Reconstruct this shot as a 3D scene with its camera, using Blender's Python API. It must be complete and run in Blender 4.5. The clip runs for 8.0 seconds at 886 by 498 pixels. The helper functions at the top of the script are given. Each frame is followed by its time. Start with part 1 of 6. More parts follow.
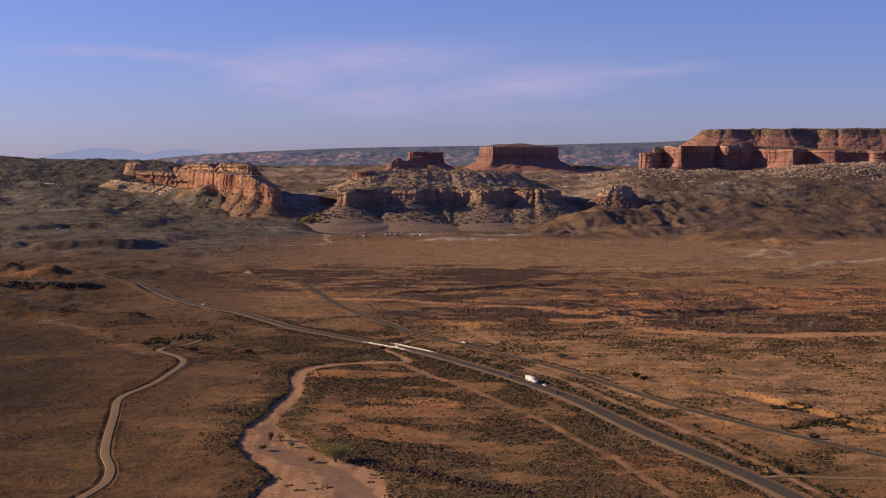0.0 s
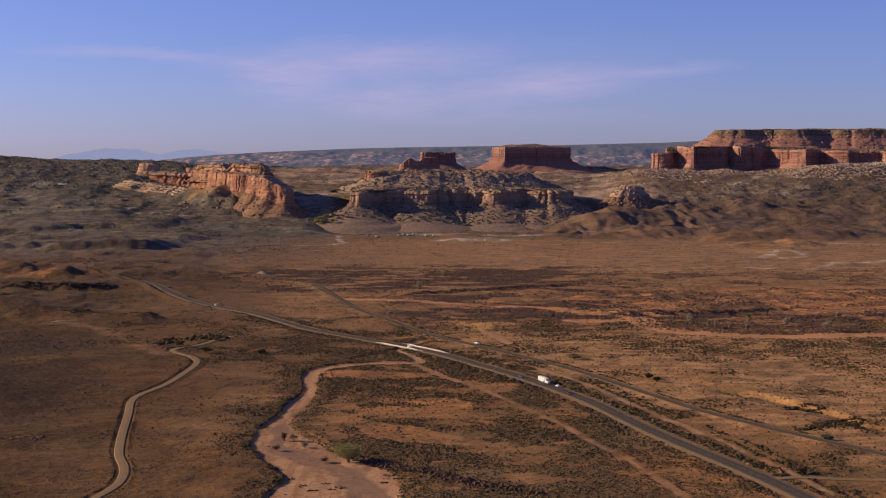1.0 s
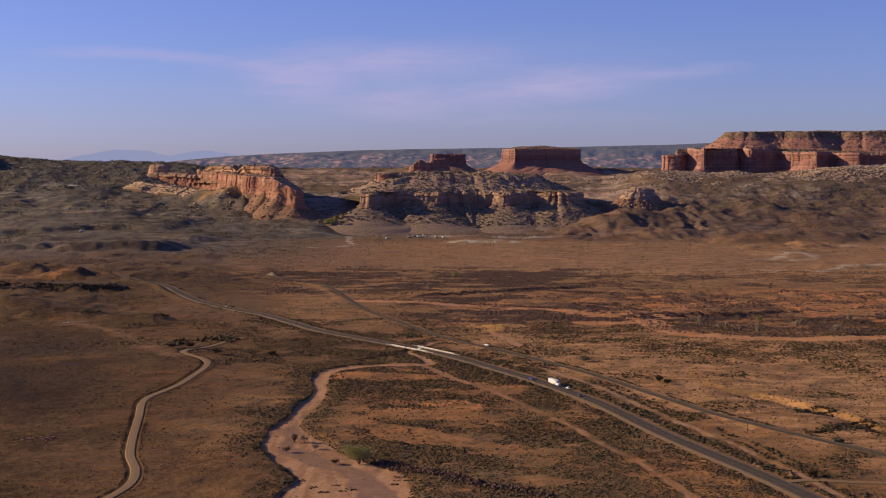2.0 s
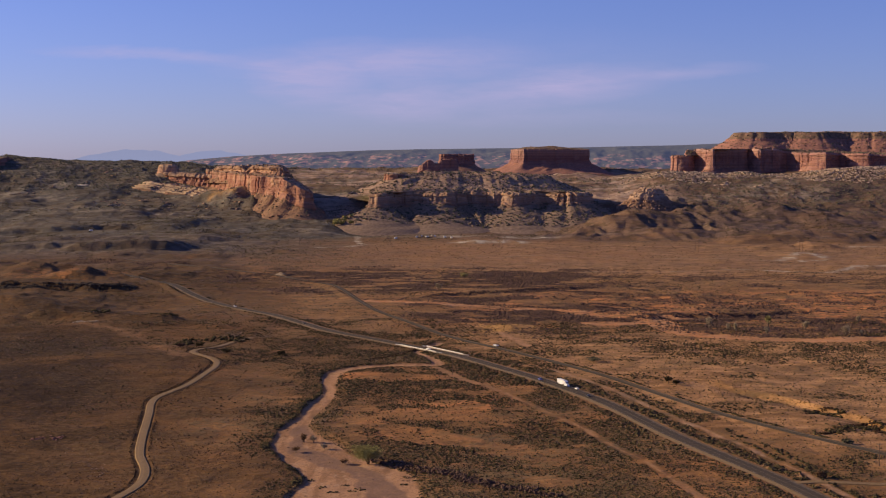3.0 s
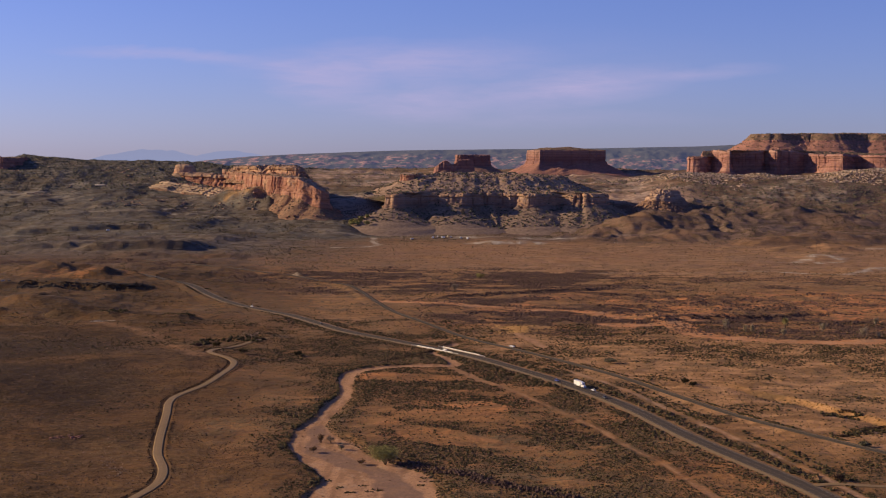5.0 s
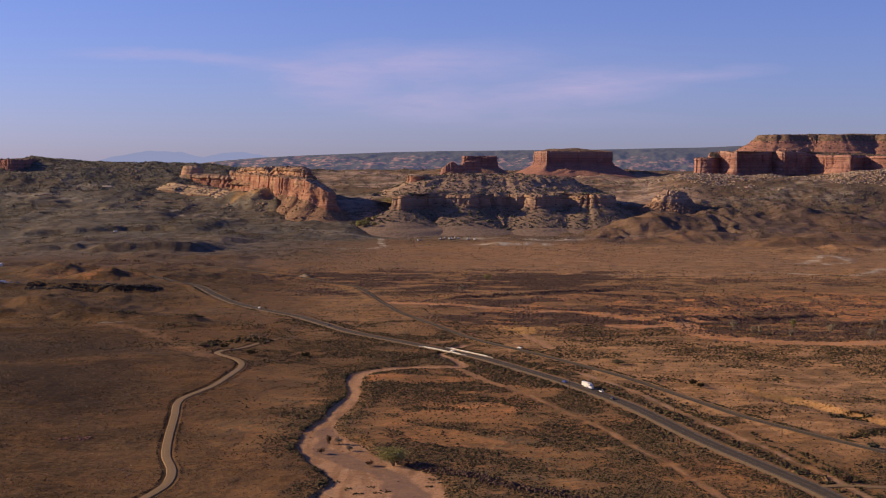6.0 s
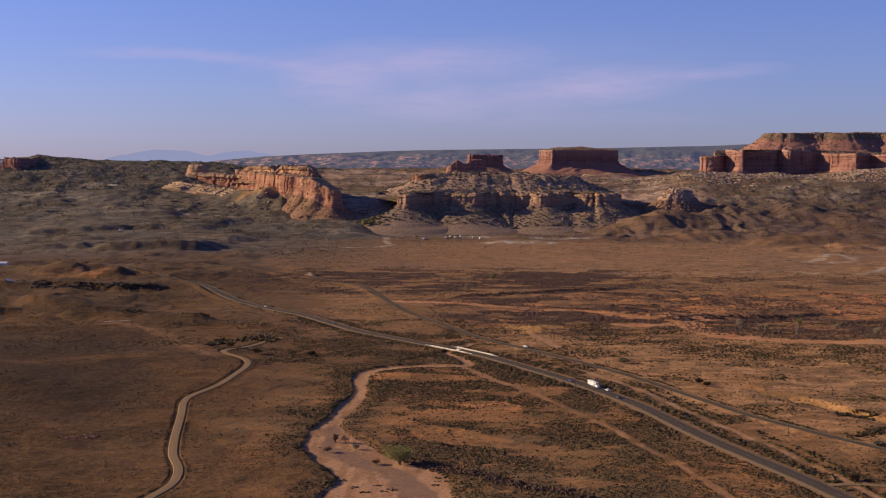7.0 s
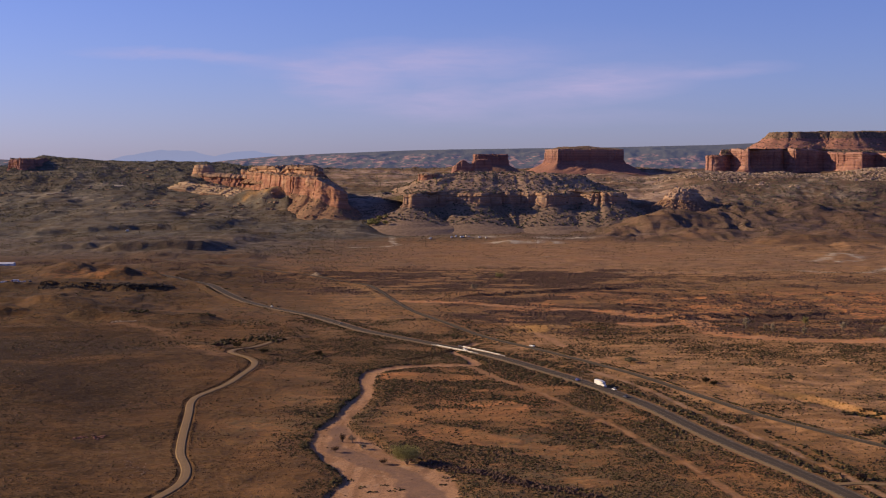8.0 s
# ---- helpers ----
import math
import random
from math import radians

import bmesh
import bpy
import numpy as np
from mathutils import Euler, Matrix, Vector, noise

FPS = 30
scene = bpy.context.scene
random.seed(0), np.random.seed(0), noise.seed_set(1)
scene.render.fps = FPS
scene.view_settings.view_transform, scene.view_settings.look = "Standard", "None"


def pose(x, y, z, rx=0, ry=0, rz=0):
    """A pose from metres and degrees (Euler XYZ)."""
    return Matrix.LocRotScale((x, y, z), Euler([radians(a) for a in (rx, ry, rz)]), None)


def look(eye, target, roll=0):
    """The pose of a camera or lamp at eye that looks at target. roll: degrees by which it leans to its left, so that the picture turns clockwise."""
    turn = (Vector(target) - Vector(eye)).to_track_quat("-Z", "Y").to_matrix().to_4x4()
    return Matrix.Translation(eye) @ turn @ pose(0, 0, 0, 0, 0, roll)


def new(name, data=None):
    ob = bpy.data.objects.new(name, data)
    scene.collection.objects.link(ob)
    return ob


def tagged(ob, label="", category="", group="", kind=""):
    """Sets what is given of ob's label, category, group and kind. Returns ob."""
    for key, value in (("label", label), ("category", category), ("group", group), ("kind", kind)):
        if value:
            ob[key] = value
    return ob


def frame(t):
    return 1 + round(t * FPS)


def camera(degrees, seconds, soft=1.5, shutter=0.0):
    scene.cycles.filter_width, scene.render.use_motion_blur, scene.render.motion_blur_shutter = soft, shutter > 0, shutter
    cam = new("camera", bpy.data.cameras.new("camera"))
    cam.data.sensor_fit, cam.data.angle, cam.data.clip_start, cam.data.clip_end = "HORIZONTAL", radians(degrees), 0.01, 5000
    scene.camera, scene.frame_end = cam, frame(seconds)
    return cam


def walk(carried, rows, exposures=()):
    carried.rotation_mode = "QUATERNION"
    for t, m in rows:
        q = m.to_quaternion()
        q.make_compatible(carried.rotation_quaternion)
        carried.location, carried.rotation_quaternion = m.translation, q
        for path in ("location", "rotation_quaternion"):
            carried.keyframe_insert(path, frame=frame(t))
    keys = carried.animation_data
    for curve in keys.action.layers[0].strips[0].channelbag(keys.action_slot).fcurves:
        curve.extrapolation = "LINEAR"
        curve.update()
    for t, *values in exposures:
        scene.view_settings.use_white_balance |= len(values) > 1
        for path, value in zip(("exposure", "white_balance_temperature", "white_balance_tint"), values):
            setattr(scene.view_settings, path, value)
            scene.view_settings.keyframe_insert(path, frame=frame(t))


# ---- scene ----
cam = camera(33.85, 8.0, soft=1.1)
# seconds, eye (x, y, z), yaw, pitch, roll
ROWS = [
    (0.0, 0.0, 0.0, 160.0, 0.0, -3.509, 0.0),
    (0.5, -0.25, -0.32, 160.15, 0.254, -3.526, 0.0),
    (1.0, -0.51, -0.63, 160.3, 0.477, -3.497, -0.006),
    (1.5, -0.78, -0.94, 160.43, 0.676, -3.442, 0.024),
    (3.0, -1.6, -1.83, 160.79, 1.191, -3.43, 0.138),
    (3.5, -1.88, -2.12, 160.9, 1.339, -3.453, 0.199),
    (4.0, -2.17, -2.4, 161.0, 1.488, -3.456, 0.211),
    (4.5, -2.46, -2.68, 161.08, 1.644, -3.442, 0.26),
    (6.0, -3.36, -3.49, 161.31, 2.067, -3.365, 0.231),
    (6.5, -3.67, -3.75, 161.37, 2.174, -3.389, 0.21),
    (7.0, -3.99, -4.01, 161.42, 2.271, -3.421, 0.203),
    (7.5, -4.3, -4.26, 161.46, 2.39, -3.435, 0.126),
    (8.0, -4.63, -4.5, 161.5, 2.489, -3.435, 0.064),
]


def aim(x, y, z, yaw, pitch, roll):
    a, b = radians(yaw), radians(pitch)
    eye = Vector((x, y, z))
    return look(eye, eye + 100 * Vector((-math.sin(a) * math.cos(b), math.cos(a) * math.cos(b), math.sin(b))), roll)


EXPOSURE = 0.6
walk(cam, [(r[0], aim(*r[1:])) for r in ROWS], [(0.0, EXPOSURE), (8.0, EXPOSURE)])

# ---- sky and sun: low evening sun from the west (-x) ----
SUN_EL, SUN_AZ = 19.0, 282.0  # degrees above the horizon, degrees clockwise from +y
world = bpy.data.worlds.new("world")
scene.world = world
world.use_nodes = True
wn, wl = world.node_tree.nodes, world.node_tree.links
wn.clear()
sky = wn.new("ShaderNodeTexSky")
sky.sky_type = "NISHITA"
sky.sun_disc = False
sky.sun_elevation, sky.sun_rotation = radians(SUN_EL), radians(SUN_AZ)
sky.altitude, sky.air_density, sky.dust_density, sky.ozone_density = 1400, 1.0, 1.2, 3.0
back = wn.new("ShaderNodeBackground")
back.inputs["Strength"].default_value = 0.085
wout = wn.new("ShaderNodeOutputWorld")
# thin cirrus: a few drawn-out wisps low over the horizon, each a soft ellipse of bearing and height, frayed by noise
geo = wn.new("ShaderNodeTexCoord")
sep = wn.new("ShaderNodeSeparateXYZ")
wl.new(geo.outputs["Generated"], sep.inputs["Vector"])


def sky_math(op, a, b):
    n = wn.new("ShaderNodeMath")
    n.operation = op
    for sock, v in zip(n.inputs, (a, b)):
        if isinstance(v, float):
            sock.default_value = v
        else:
            wl.new(v, sock)
    return n.outputs["Value"]


side = sky_math("DIVIDE", sep.outputs["X"], sep.outputs["Y"])
rise = sky_math("DIVIDE", sep.outputs["Z"], sep.outputs["Y"])


def sky_noise(scale, sx, sy, detail):
    c = wn.new("ShaderNodeCombineXYZ")
    wl.new(sky_math("MULTIPLY", side, sx), c.inputs["X"])
    wl.new(sky_math("MULTIPLY", rise, sy), c.inputs["Y"])
    n = wn.new("ShaderNodeTexNoise")
    n.inputs["Scale"].default_value, n.inputs["Detail"].default_value, n.inputs["Roughness"].default_value = scale, detail, 0.58
    n.inputs["Distortion"].default_value = 0.5
    wl.new(c.outputs["Vector"], n.inputs["Vector"])
    return n.outputs["Fac"]


fray, fibre = sky_noise(14.0, 1.0, 3.5, 4.0), sky_noise(30.0, 1.0, 6.0, 5.0)
place = wn.new("ShaderNodeCombineXYZ")
wl.new(sky_math("ADD", side, sky_math("MULTIPLY", fibre, 0.02)), place.inputs["X"])
wl.new(sky_math("ADD", rise, sky_math("MULTIPLY", fray, 0.012)), place.inputs["Y"])
veil = None
for cx, cy, hx, hy, lean, much in ((-0.236, 0.0737, 0.075, 0.004, -2.0, 0.8), (-0.18, 0.0690, 0.06, 0.004, -3.0, 0.45), (-0.068, 0.0685, 0.125, 0.013, 1.5, 0.95), (-0.114, 0.0525, 0.050, 0.014, -8.0, 1.0),
                                   (-0.044, 0.0405, 0.055, 0.011, 4.0, 0.95), (0.062, 0.0515, 0.085, 0.012, 7.0, 1.15), (0.150, 0.0615, 0.055, 0.004, 3.0, 0.6), (0.02, 0.030, 0.16, 0.006, 0.0, 0.3), (0.0, 0.055, 0.2, 0.03, 2.0, 0.28)):
    mp = wn.new("ShaderNodeMapping")
    mp.vector_type = "TEXTURE"
    mp.inputs["Location"].default_value = (cx + 0.010, cy + 0.006, 0)
    mp.inputs["Rotation"].default_value = (0, 0, radians(lean))
    mp.inputs["Scale"].default_value = (hx, hy * 1.35, 1)
    wl.new(place.outputs["Vector"], mp.inputs["Vector"])
    ball = wn.new("ShaderNodeTexGradient")
    ball.gradient_type = "SPHERICAL"
    wl.new(mp.outputs["Vector"], ball.inputs["Vector"])
    one = sky_math("MULTIPLY", ball.outputs["Fac"], much)
    veil = one if veil is None else sky_math("ADD", veil, one)
veil = sky_math("MULTIPLY", veil, sky_math("MULTIPLY", sky_math("ADD", fibre, 0.15), 0.75))
cmix = wn.new("ShaderNodeMix")
cmix.data_type = "RGBA"
cmix.inputs["B"].default_value = (3.9, 3.4, 5.3, 1)
tint = wn.new("ShaderNodeMix")
tint.data_type, tint.blend_type = "RGBA", "MULTIPLY"
tint.inputs["Factor"].default_value = 1.0
tint.inputs["B"].default_value = (0.59, 0.565, 1.0, 1)
wl.new(sky.outputs["Color"], tint.inputs["A"])
wl.new(tint.outputs["Result"], cmix.inputs["A"])
wl.new(veil, cmix.inputs["Factor"])
wl.new(cmix.outputs["Result"], back.inputs["Color"])
wl.new(back.outputs["Background"], wout.inputs["Surface"])

sun_data = bpy.data.lights.new("sun", "SUN")
sun_data.energy, sun_data.angle, sun_data.color = 5.0, radians(0.53), (1.0, 0.75, 0.45)
sun = new("sun", sun_data)
_a, _e = radians(SUN_AZ), radians(SUN_EL)
sun_dir = Vector((math.sin(_a) * math.cos(_e), math.cos(_a) * math.cos(_e), math.sin(_e)))
sun.matrix_world = look(sun_dir * 500 + Vector((0, 0, 300)), Vector((0, 0, 300)))


# ---- materials ----
class Nodes:
    """Short hand for a material's node tree."""

    def __init__(self, name, rough=0.9, metal=0.0, spec=0.2):
        self.m = bpy.data.materials.new(name)
        self.m.use_nodes = True
        self.t = self.m.node_tree
        self.b = self.t.nodes["Principled BSDF"]
        self.b.inputs["Roughness"].default_value = rough
        self.b.inputs["Metallic"].default_value = metal
        self.b.inputs["Specular IOR Level"].default_value = spec
        self.pos = self.t.nodes.new("ShaderNodeNewGeometry").outputs["Position"]

    def put(self, socket, value):
        if isinstance(value, bpy.types.NodeSocket):
            self.t.links.new(value, socket)
        elif isinstance(value, tuple) and len(value) == 3 and socket.type == "RGBA":
            socket.default_value = (*value, 1)
        else:
            socket.default_value = value

    def scaled(self, sx, sy, sz):
        n = self.t.nodes.new("ShaderNodeMapping")
        self.put(n.inputs["Vector"], self.pos)
        n.inputs["Scale"].default_value = (sx, sy, sz)
        return n.outputs["Vector"]

    def noise(self, size, detail=4.0, rough=0.55, vec=None, distort=0.0):
        n = self.t.nodes.new("ShaderNodeTexNoise")
        self.put(n.inputs["Vector"], vec or self.pos)
        n.inputs["Scale"].default_value = 1.0 / size
        n.inputs["Detail"].default_value, n.inputs["Roughness"].default_value = detail, rough
        n.inputs["Distortion"].default_value = distort
        return n.outputs["Fac"]

    def span(self, v, a, b, lo=0.0, hi=1.0):
        n = self.t.nodes.new("ShaderNodeMapRange")
        n.interpolation_type = "SMOOTHSTEP"
        self.put(n.inputs["Value"], v)
        for k, q in zip(("From Min", "From Max", "To Min", "To Max"), (a, b, lo, hi)):
            n.inputs[k].default_value = q
        return n.outputs["Result"]

    def mix(self, fac, a, b, kind="MIX"):
        n = self.t.nodes.new("ShaderNodeMix")
        n.data_type, n.blend_type = "RGBA", kind
        self.put(n.inputs["Factor"], fac)
        self.put(n.inputs["A"], a)
        self.put(n.inputs["B"], b)
        return n.outputs["Result"]

    def math(self, op, a, b=0.0):
        n = self.t.nodes.new("ShaderNodeMath")
        n.operation = op
        self.put(n.inputs[0], a)
        self.put(n.inputs[1], b)
        return n.outputs["Value"]

    def ramp(self, fac, stops):
        n = self.t.nodes.new("ShaderNodeValToRGB")
        self.put(n.inputs["Fac"], fac)
        el = n.color_ramp.elements
        while len(el) < len(stops):
            el.new(0.5)
        for e, (p, c) in zip(el, stops):
            e.position, e.color = p, (*c, 1)
        return n.outputs["Color"]

    def attr(self, name):
        n = self.t.nodes.new("ShaderNodeAttribute")
        n.attribute_name = name
        return n.outputs["Fac"]

    def island(self):
        return self.t.nodes.new("ShaderNodeNewGeometry").outputs["Random Per Island"]

    def each(self):
        return self.t.nodes.new("ShaderNodeObjectInfo").outputs["Random"]

    def done(self, color, bump=None, strength=0.4, dist=1.0, rough=None):
        self.put(self.b.inputs["Base Color"], color)
        if rough is not None:
            self.put(self.b.inputs["Roughness"], rough)
        if bump is not None:
            n = self.t.nodes.new("ShaderNodeBump")
            n.inputs["Strength"].default_value, n.inputs["Distance"].default_value = strength, dist
            self.put(n.inputs["Height"], bump)
            self.put(self.b.inputs["Normal"], n.outputs["Normal"])
        return self.m


def ground_material():
    k = Nodes("desert_soil", 0.95, spec=0.1)
    big, mid, fine, grain = k.noise(140, 5), k.noise(22, 5), k.noise(4.5, 4, 0.6), k.noise(1.1, 3, 0.6)
    soil = k.mix(k.span(big, 0.35, 0.65), (0.205, 0.096, 0.034), (0.275, 0.132, 0.048))
    soil = k.mix(k.span(mid, 0.42, 0.68, 0, 0.75), soil, (0.150, 0.079, 0.029))
    soil = k.mix(k.span(fine, 0.56, 0.78, 0, 0.8), soil, (0.095, 0.062, 0.028))
    lanes = k.noise(28, 4, 0.6, k.scaled(0.3, 1, 1))
    soil = k.mix(k.span(lanes, 0.45, 0.66, 0, 0.55), soil, (0.150, 0.088, 0.036))
    soil = k.mix(k.span(lanes, 0.50, 0.30, 0, 0.45), soil, (0.33, 0.175, 0.07))
    streaks = k.noise(15, 5, 0.7, k.scaled(0.3, 1, 1), 0.6)
    soil = k.mix(k.span(streaks, 0.50, 0.66, 0, 0.6), soil, (0.118, 0.066, 0.027))
    turf = k.mix(k.span(fine, 0.35, 0.65), (0.034, 0.0152, 0.0036), (0.088, 0.041, 0.0095))
    turf = k.mix(k.span(streaks, 0.46, 0.64, 0, 0.6), turf, (0.034, 0.0145, 0.0038))
    turf = k.mix(k.span(lanes, 0.50, 0.32, 0, 0.4), turf, (0.115, 0.054, 0.0145))
    soil = k.mix(k.math("MULTIPLY", k.attr("grass"), k.span(mid, 0.25, 0.6, 0.7, 1)), soil, turf)
    soil = k.mix(k.math("MULTIPLY", k.attr("tuft"), k.span(k.noise(3.0, 4, 0.7), 0.36, 0.52, 0.35, 0.95)), soil, (0.026, 0.0122, 0.0055))
    soil = k.mix(k.math("MULTIPLY", k.attr("sage"), k.span(fine, 0.3, 0.6, 0.35, 0.8)), soil, (0.084, 0.043, 0.019))
    brush = k.math("MULTIPLY", k.attr("brush"), k.span(k.math("ADD", k.math("MULTIPLY", fine, 0.7), k.math("MULTIPLY", mid, 0.3)), 0.40, 0.60))
    soil = k.mix(brush, soil, (0.135, 0.092, 0.045))
    red = k.math("MULTIPLY", k.attr("red"), k.span(k.math("ADD", k.math("MULTIPLY", mid, 0.6), k.math("MULTIPLY", fine, 0.4)), 0.44, 0.56, 0.0, 1))
    broken = k.span(k.noise(20, 5, 0.7, k.scaled(0.55, 1, 1), 0.5), 0.38, 0.52)
    soil = k.mix(k.math("MULTIPLY", k.attr("tan"), k.span(k.math("ADD", k.math("MULTIPLY", mid, 0.5), k.math("MULTIPLY", streaks, 0.5)), 0.36, 0.58, 1, 0.15)), soil, (0.43, 0.238, 0.108))
    soil = k.mix(k.math("MULTIPLY", red, broken), soil, (0.50, 0.205, 0.074))
    gold = k.math("MULTIPLY", k.attr("gold"), k.span(fine, 0.3, 0.6, 0.4, 1))
    soil = k.mix(gold, soil, (0.47, 0.26, 0.085))
    soil = k.mix(k.math("MULTIPLY", k.attr("thick"), k.span(fine, 0.3, 0.6, 0.6, 1)), soil, (0.076, 0.043, 0.029))
    specks = k.math("MULTIPLY", k.span(k.noise(8, 5, 0.72), 0.53, 0.62), k.span(big, 0.3, 0.6, 0.25, 0.8))
    blots = k.span(k.noise(38, 6, 0.72, None, 0.4), 0.50, 0.62, 0, 0.26)
    soil = k.mix(k.math("MULTIPLY", k.attr("ribbon"), k.span(fine, 0.3, 0.55, 0.55, 0.95)), soil, k.mix(k.span(mid, 0.4, 0.6), (0.50, 0.215, 0.082), (0.44, 0.245, 0.125)))
    grey = k.math("MULTIPLY", k.attr("grey"), k.span(big, 0.3, 0.6, 0.8, 1))
    shale = k.mix(k.span(mid, 0.35, 0.7), (0.080, 0.075, 0.063), (0.142, 0.130, 0.107))
    shale = k.mix(k.span(k.noise(20, 5, 0.65, k.scaled(0.35, 1, 1)), 0.50, 0.57), shale, k.mix(big, (0.050, 0.045, 0.036), (0.092, 0.075, 0.055)))
    shale = k.mix(k.span(k.noise(34, 5, 0.65, k.scaled(0.25, 1, 1)), 0.57, 0.63, 0, 0.75), shale, (0.21, 0.18, 0.14))
    shale = k.mix(k.span(fine, 0.6, 0.75, 0, 0.8), shale, (0.05, 0.045, 0.028))
    soil = k.mix(grey, soil, shale)
    olive = k.mix(k.span(mid, 0.35, 0.7), (0.112, 0.073, 0.058), (0.172, 0.114, 0.090))
    olive = k.mix(k.span(k.noise(24, 5, 0.65, k.scaled(0.5, 1, 1)), 0.51, 0.58), olive, (0.082, 0.057, 0.038))
    olive = k.mix(k.span(k.noise(30, 5, 0.65, k.scaled(0.35, 1, 1)), 0.58, 0.64, 0, 0.7), olive, (0.215, 0.155, 0.120))
    olive = k.mix(k.span(fine, 0.58, 0.75, 0, 0.8), olive, (0.070, 0.053, 0.037))
    soil = k.mix(k.math("MULTIPLY", k.attr("olive"), k.span(big, 0.3, 0.65, 0.6, 1)), soil, olive)
    far = k.attr("far")
    soil = k.mix(k.math("MULTIPLY", far, blots), soil, (0.100, 0.068, 0.049))
    soil = k.mix(k.math("MULTIPLY", far, specks), soil, (0.068, 0.050, 0.036))
    soil = k.mix(k.math("MULTIPLY", k.attr("rosy"), k.span(mid, 0.3, 0.6, 0.35, 1)), soil, (0.34, 0.228, 0.165))
    pale = k.math("MULTIPLY", k.attr("pale"), k.span(mid, 0.4, 0.62, 0.1, 1))
    soil = k.mix(pale, soil, (0.45, 0.39, 0.30))
    sand = k.mix(k.span(k.noise(9, 5, 0.6, k.scaled(1, 0.12, 1), 0.6), 0.4, 0.62), (0.40, 0.222, 0.116), (0.27, 0.143, 0.072))
    sand = k.mix(k.span(k.noise(2.4, 4, 0.7), 0.50, 0.64, 0, 0.55), sand, (0.165, 0.092, 0.050))
    sand = k.mix(k.span(k.noise(6.5, 4, 0.65, k.scaled(1, 0.4, 1)), 0.56, 0.68, 0, 0.7), sand, (0.39, 0.245, 0.145))
    sand = k.mix(k.math("MULTIPLY", k.attr("bed"), k.span(fine, 0.3, 0.6, 0.6, 1)), sand, k.mix(k.noise(5, 4, 0.6, k.scaled(1, 0.3, 1)), (0.165, 0.098, 0.066), (0.235, 0.138, 0.088)))
    soil = k.mix(k.attr("sand"), soil, sand)
    soil = k.mix(k.span(grain, 0.48, 0.66, 0, 0.45), soil, (0.075, 0.048, 0.024))
    soil = k.mix(k.span(k.noise(2.2, 4, 0.7), 0.56, 0.70, 0, 0.28), soil, (0.36, 0.22, 0.11))
    h = k.math("ADD", k.math("MULTIPLY", fine, 1.0), k.math("MULTIPLY", grain, 0.35))
    h = k.math("ADD", h, k.math("MULTIPLY", mid, 3.0))
    h = k.math("MULTIPLY", k.math("SUBTRACT", h, 2.17), k.span(k.attr("sand"), 0.0, 1.0, 1, 0.3))
    return k.done(soil, h, 0.6, 1.3)


def rock_material(name, low, mid_c, high, varnish, base_z, span_z, cell=1.0):
    """Bedded sandstone: bands by height, dark varnish streaks down the face, joints and pits as relief."""
    k = Nodes(name, 0.92, spec=0.12)
    sx = k.t.nodes.new("ShaderNodeSeparateXYZ")
    k.put(sx.inputs["Vector"], k.pos)
    wav = k.noise(45 * cell, 3)
    z = k.math("ADD", sx.outputs["Z"], k.math("MULTIPLY", wav, 9.0))
    f = k.math("DIVIDE", k.math("SUBTRACT", z, base_z), span_z)
    col = k.ramp(f, [(0.0, low), (0.35, mid_c), (0.62, low), (0.8, mid_c), (0.97, high)])
    comb = k.t.nodes.new("ShaderNodeCombineXYZ")
    k.put(comb.inputs["Z"], z)
    beds = k.noise(5.0 * cell, 4, 0.65, comb.outputs["Vector"])
    col = k.mix(k.span(beds, 0.42, 0.62, 0, 0.55), col, varnish)
    streak = k.noise(9 * cell, 5, 0.6, k.scaled(1, 1, 0.22))
    col = k.mix(k.span(streak, 0.55, 0.72, 0, 0.4), col, varnish)
    blotch = k.noise(30 * cell, 5, 0.6)
    col = k.mix(k.span(blotch, 0.5, 0.7, 0, 0.5), col, high)
    fine = k.noise(3.0 * cell, 5, 0.65)
    h = k.math("ADD", k.math("MULTIPLY", fine, 0.7), k.math("ADD", k.math("MULTIPLY", beds, 1.0), k.math("MULTIPLY", streak, 0.8)))
    return k.done(col, h, 0.8, 2.2 * cell)


def plain(name, color, other, size, rough=0.8, metal=0.0, spec=0.3, bump=0.15, dist=0.05):
    k = Nodes(name, rough, metal, spec)
    n = k.noise(size, 5, 0.6)
    c = k.mix(k.span(n, 0.35, 0.68), color, other)
    c = k.mix(k.span(k.noise(size * 9, 4), 0.5, 0.75, 0, 0.5), c, other)
    return k.done(c, n, bump, dist)


def leafy(name, dark, light, size=0.7):
    k = Nodes(name, 0.85, spec=0.15)
    c = k.mix(k.island(), dark, light)
    c = k.mix(k.span(k.noise(size, 3), 0.45, 0.7, 0, 0.6), c, dark)
    return k.done(c, k.noise(size * 0.5, 3), 0.5, 0.3)


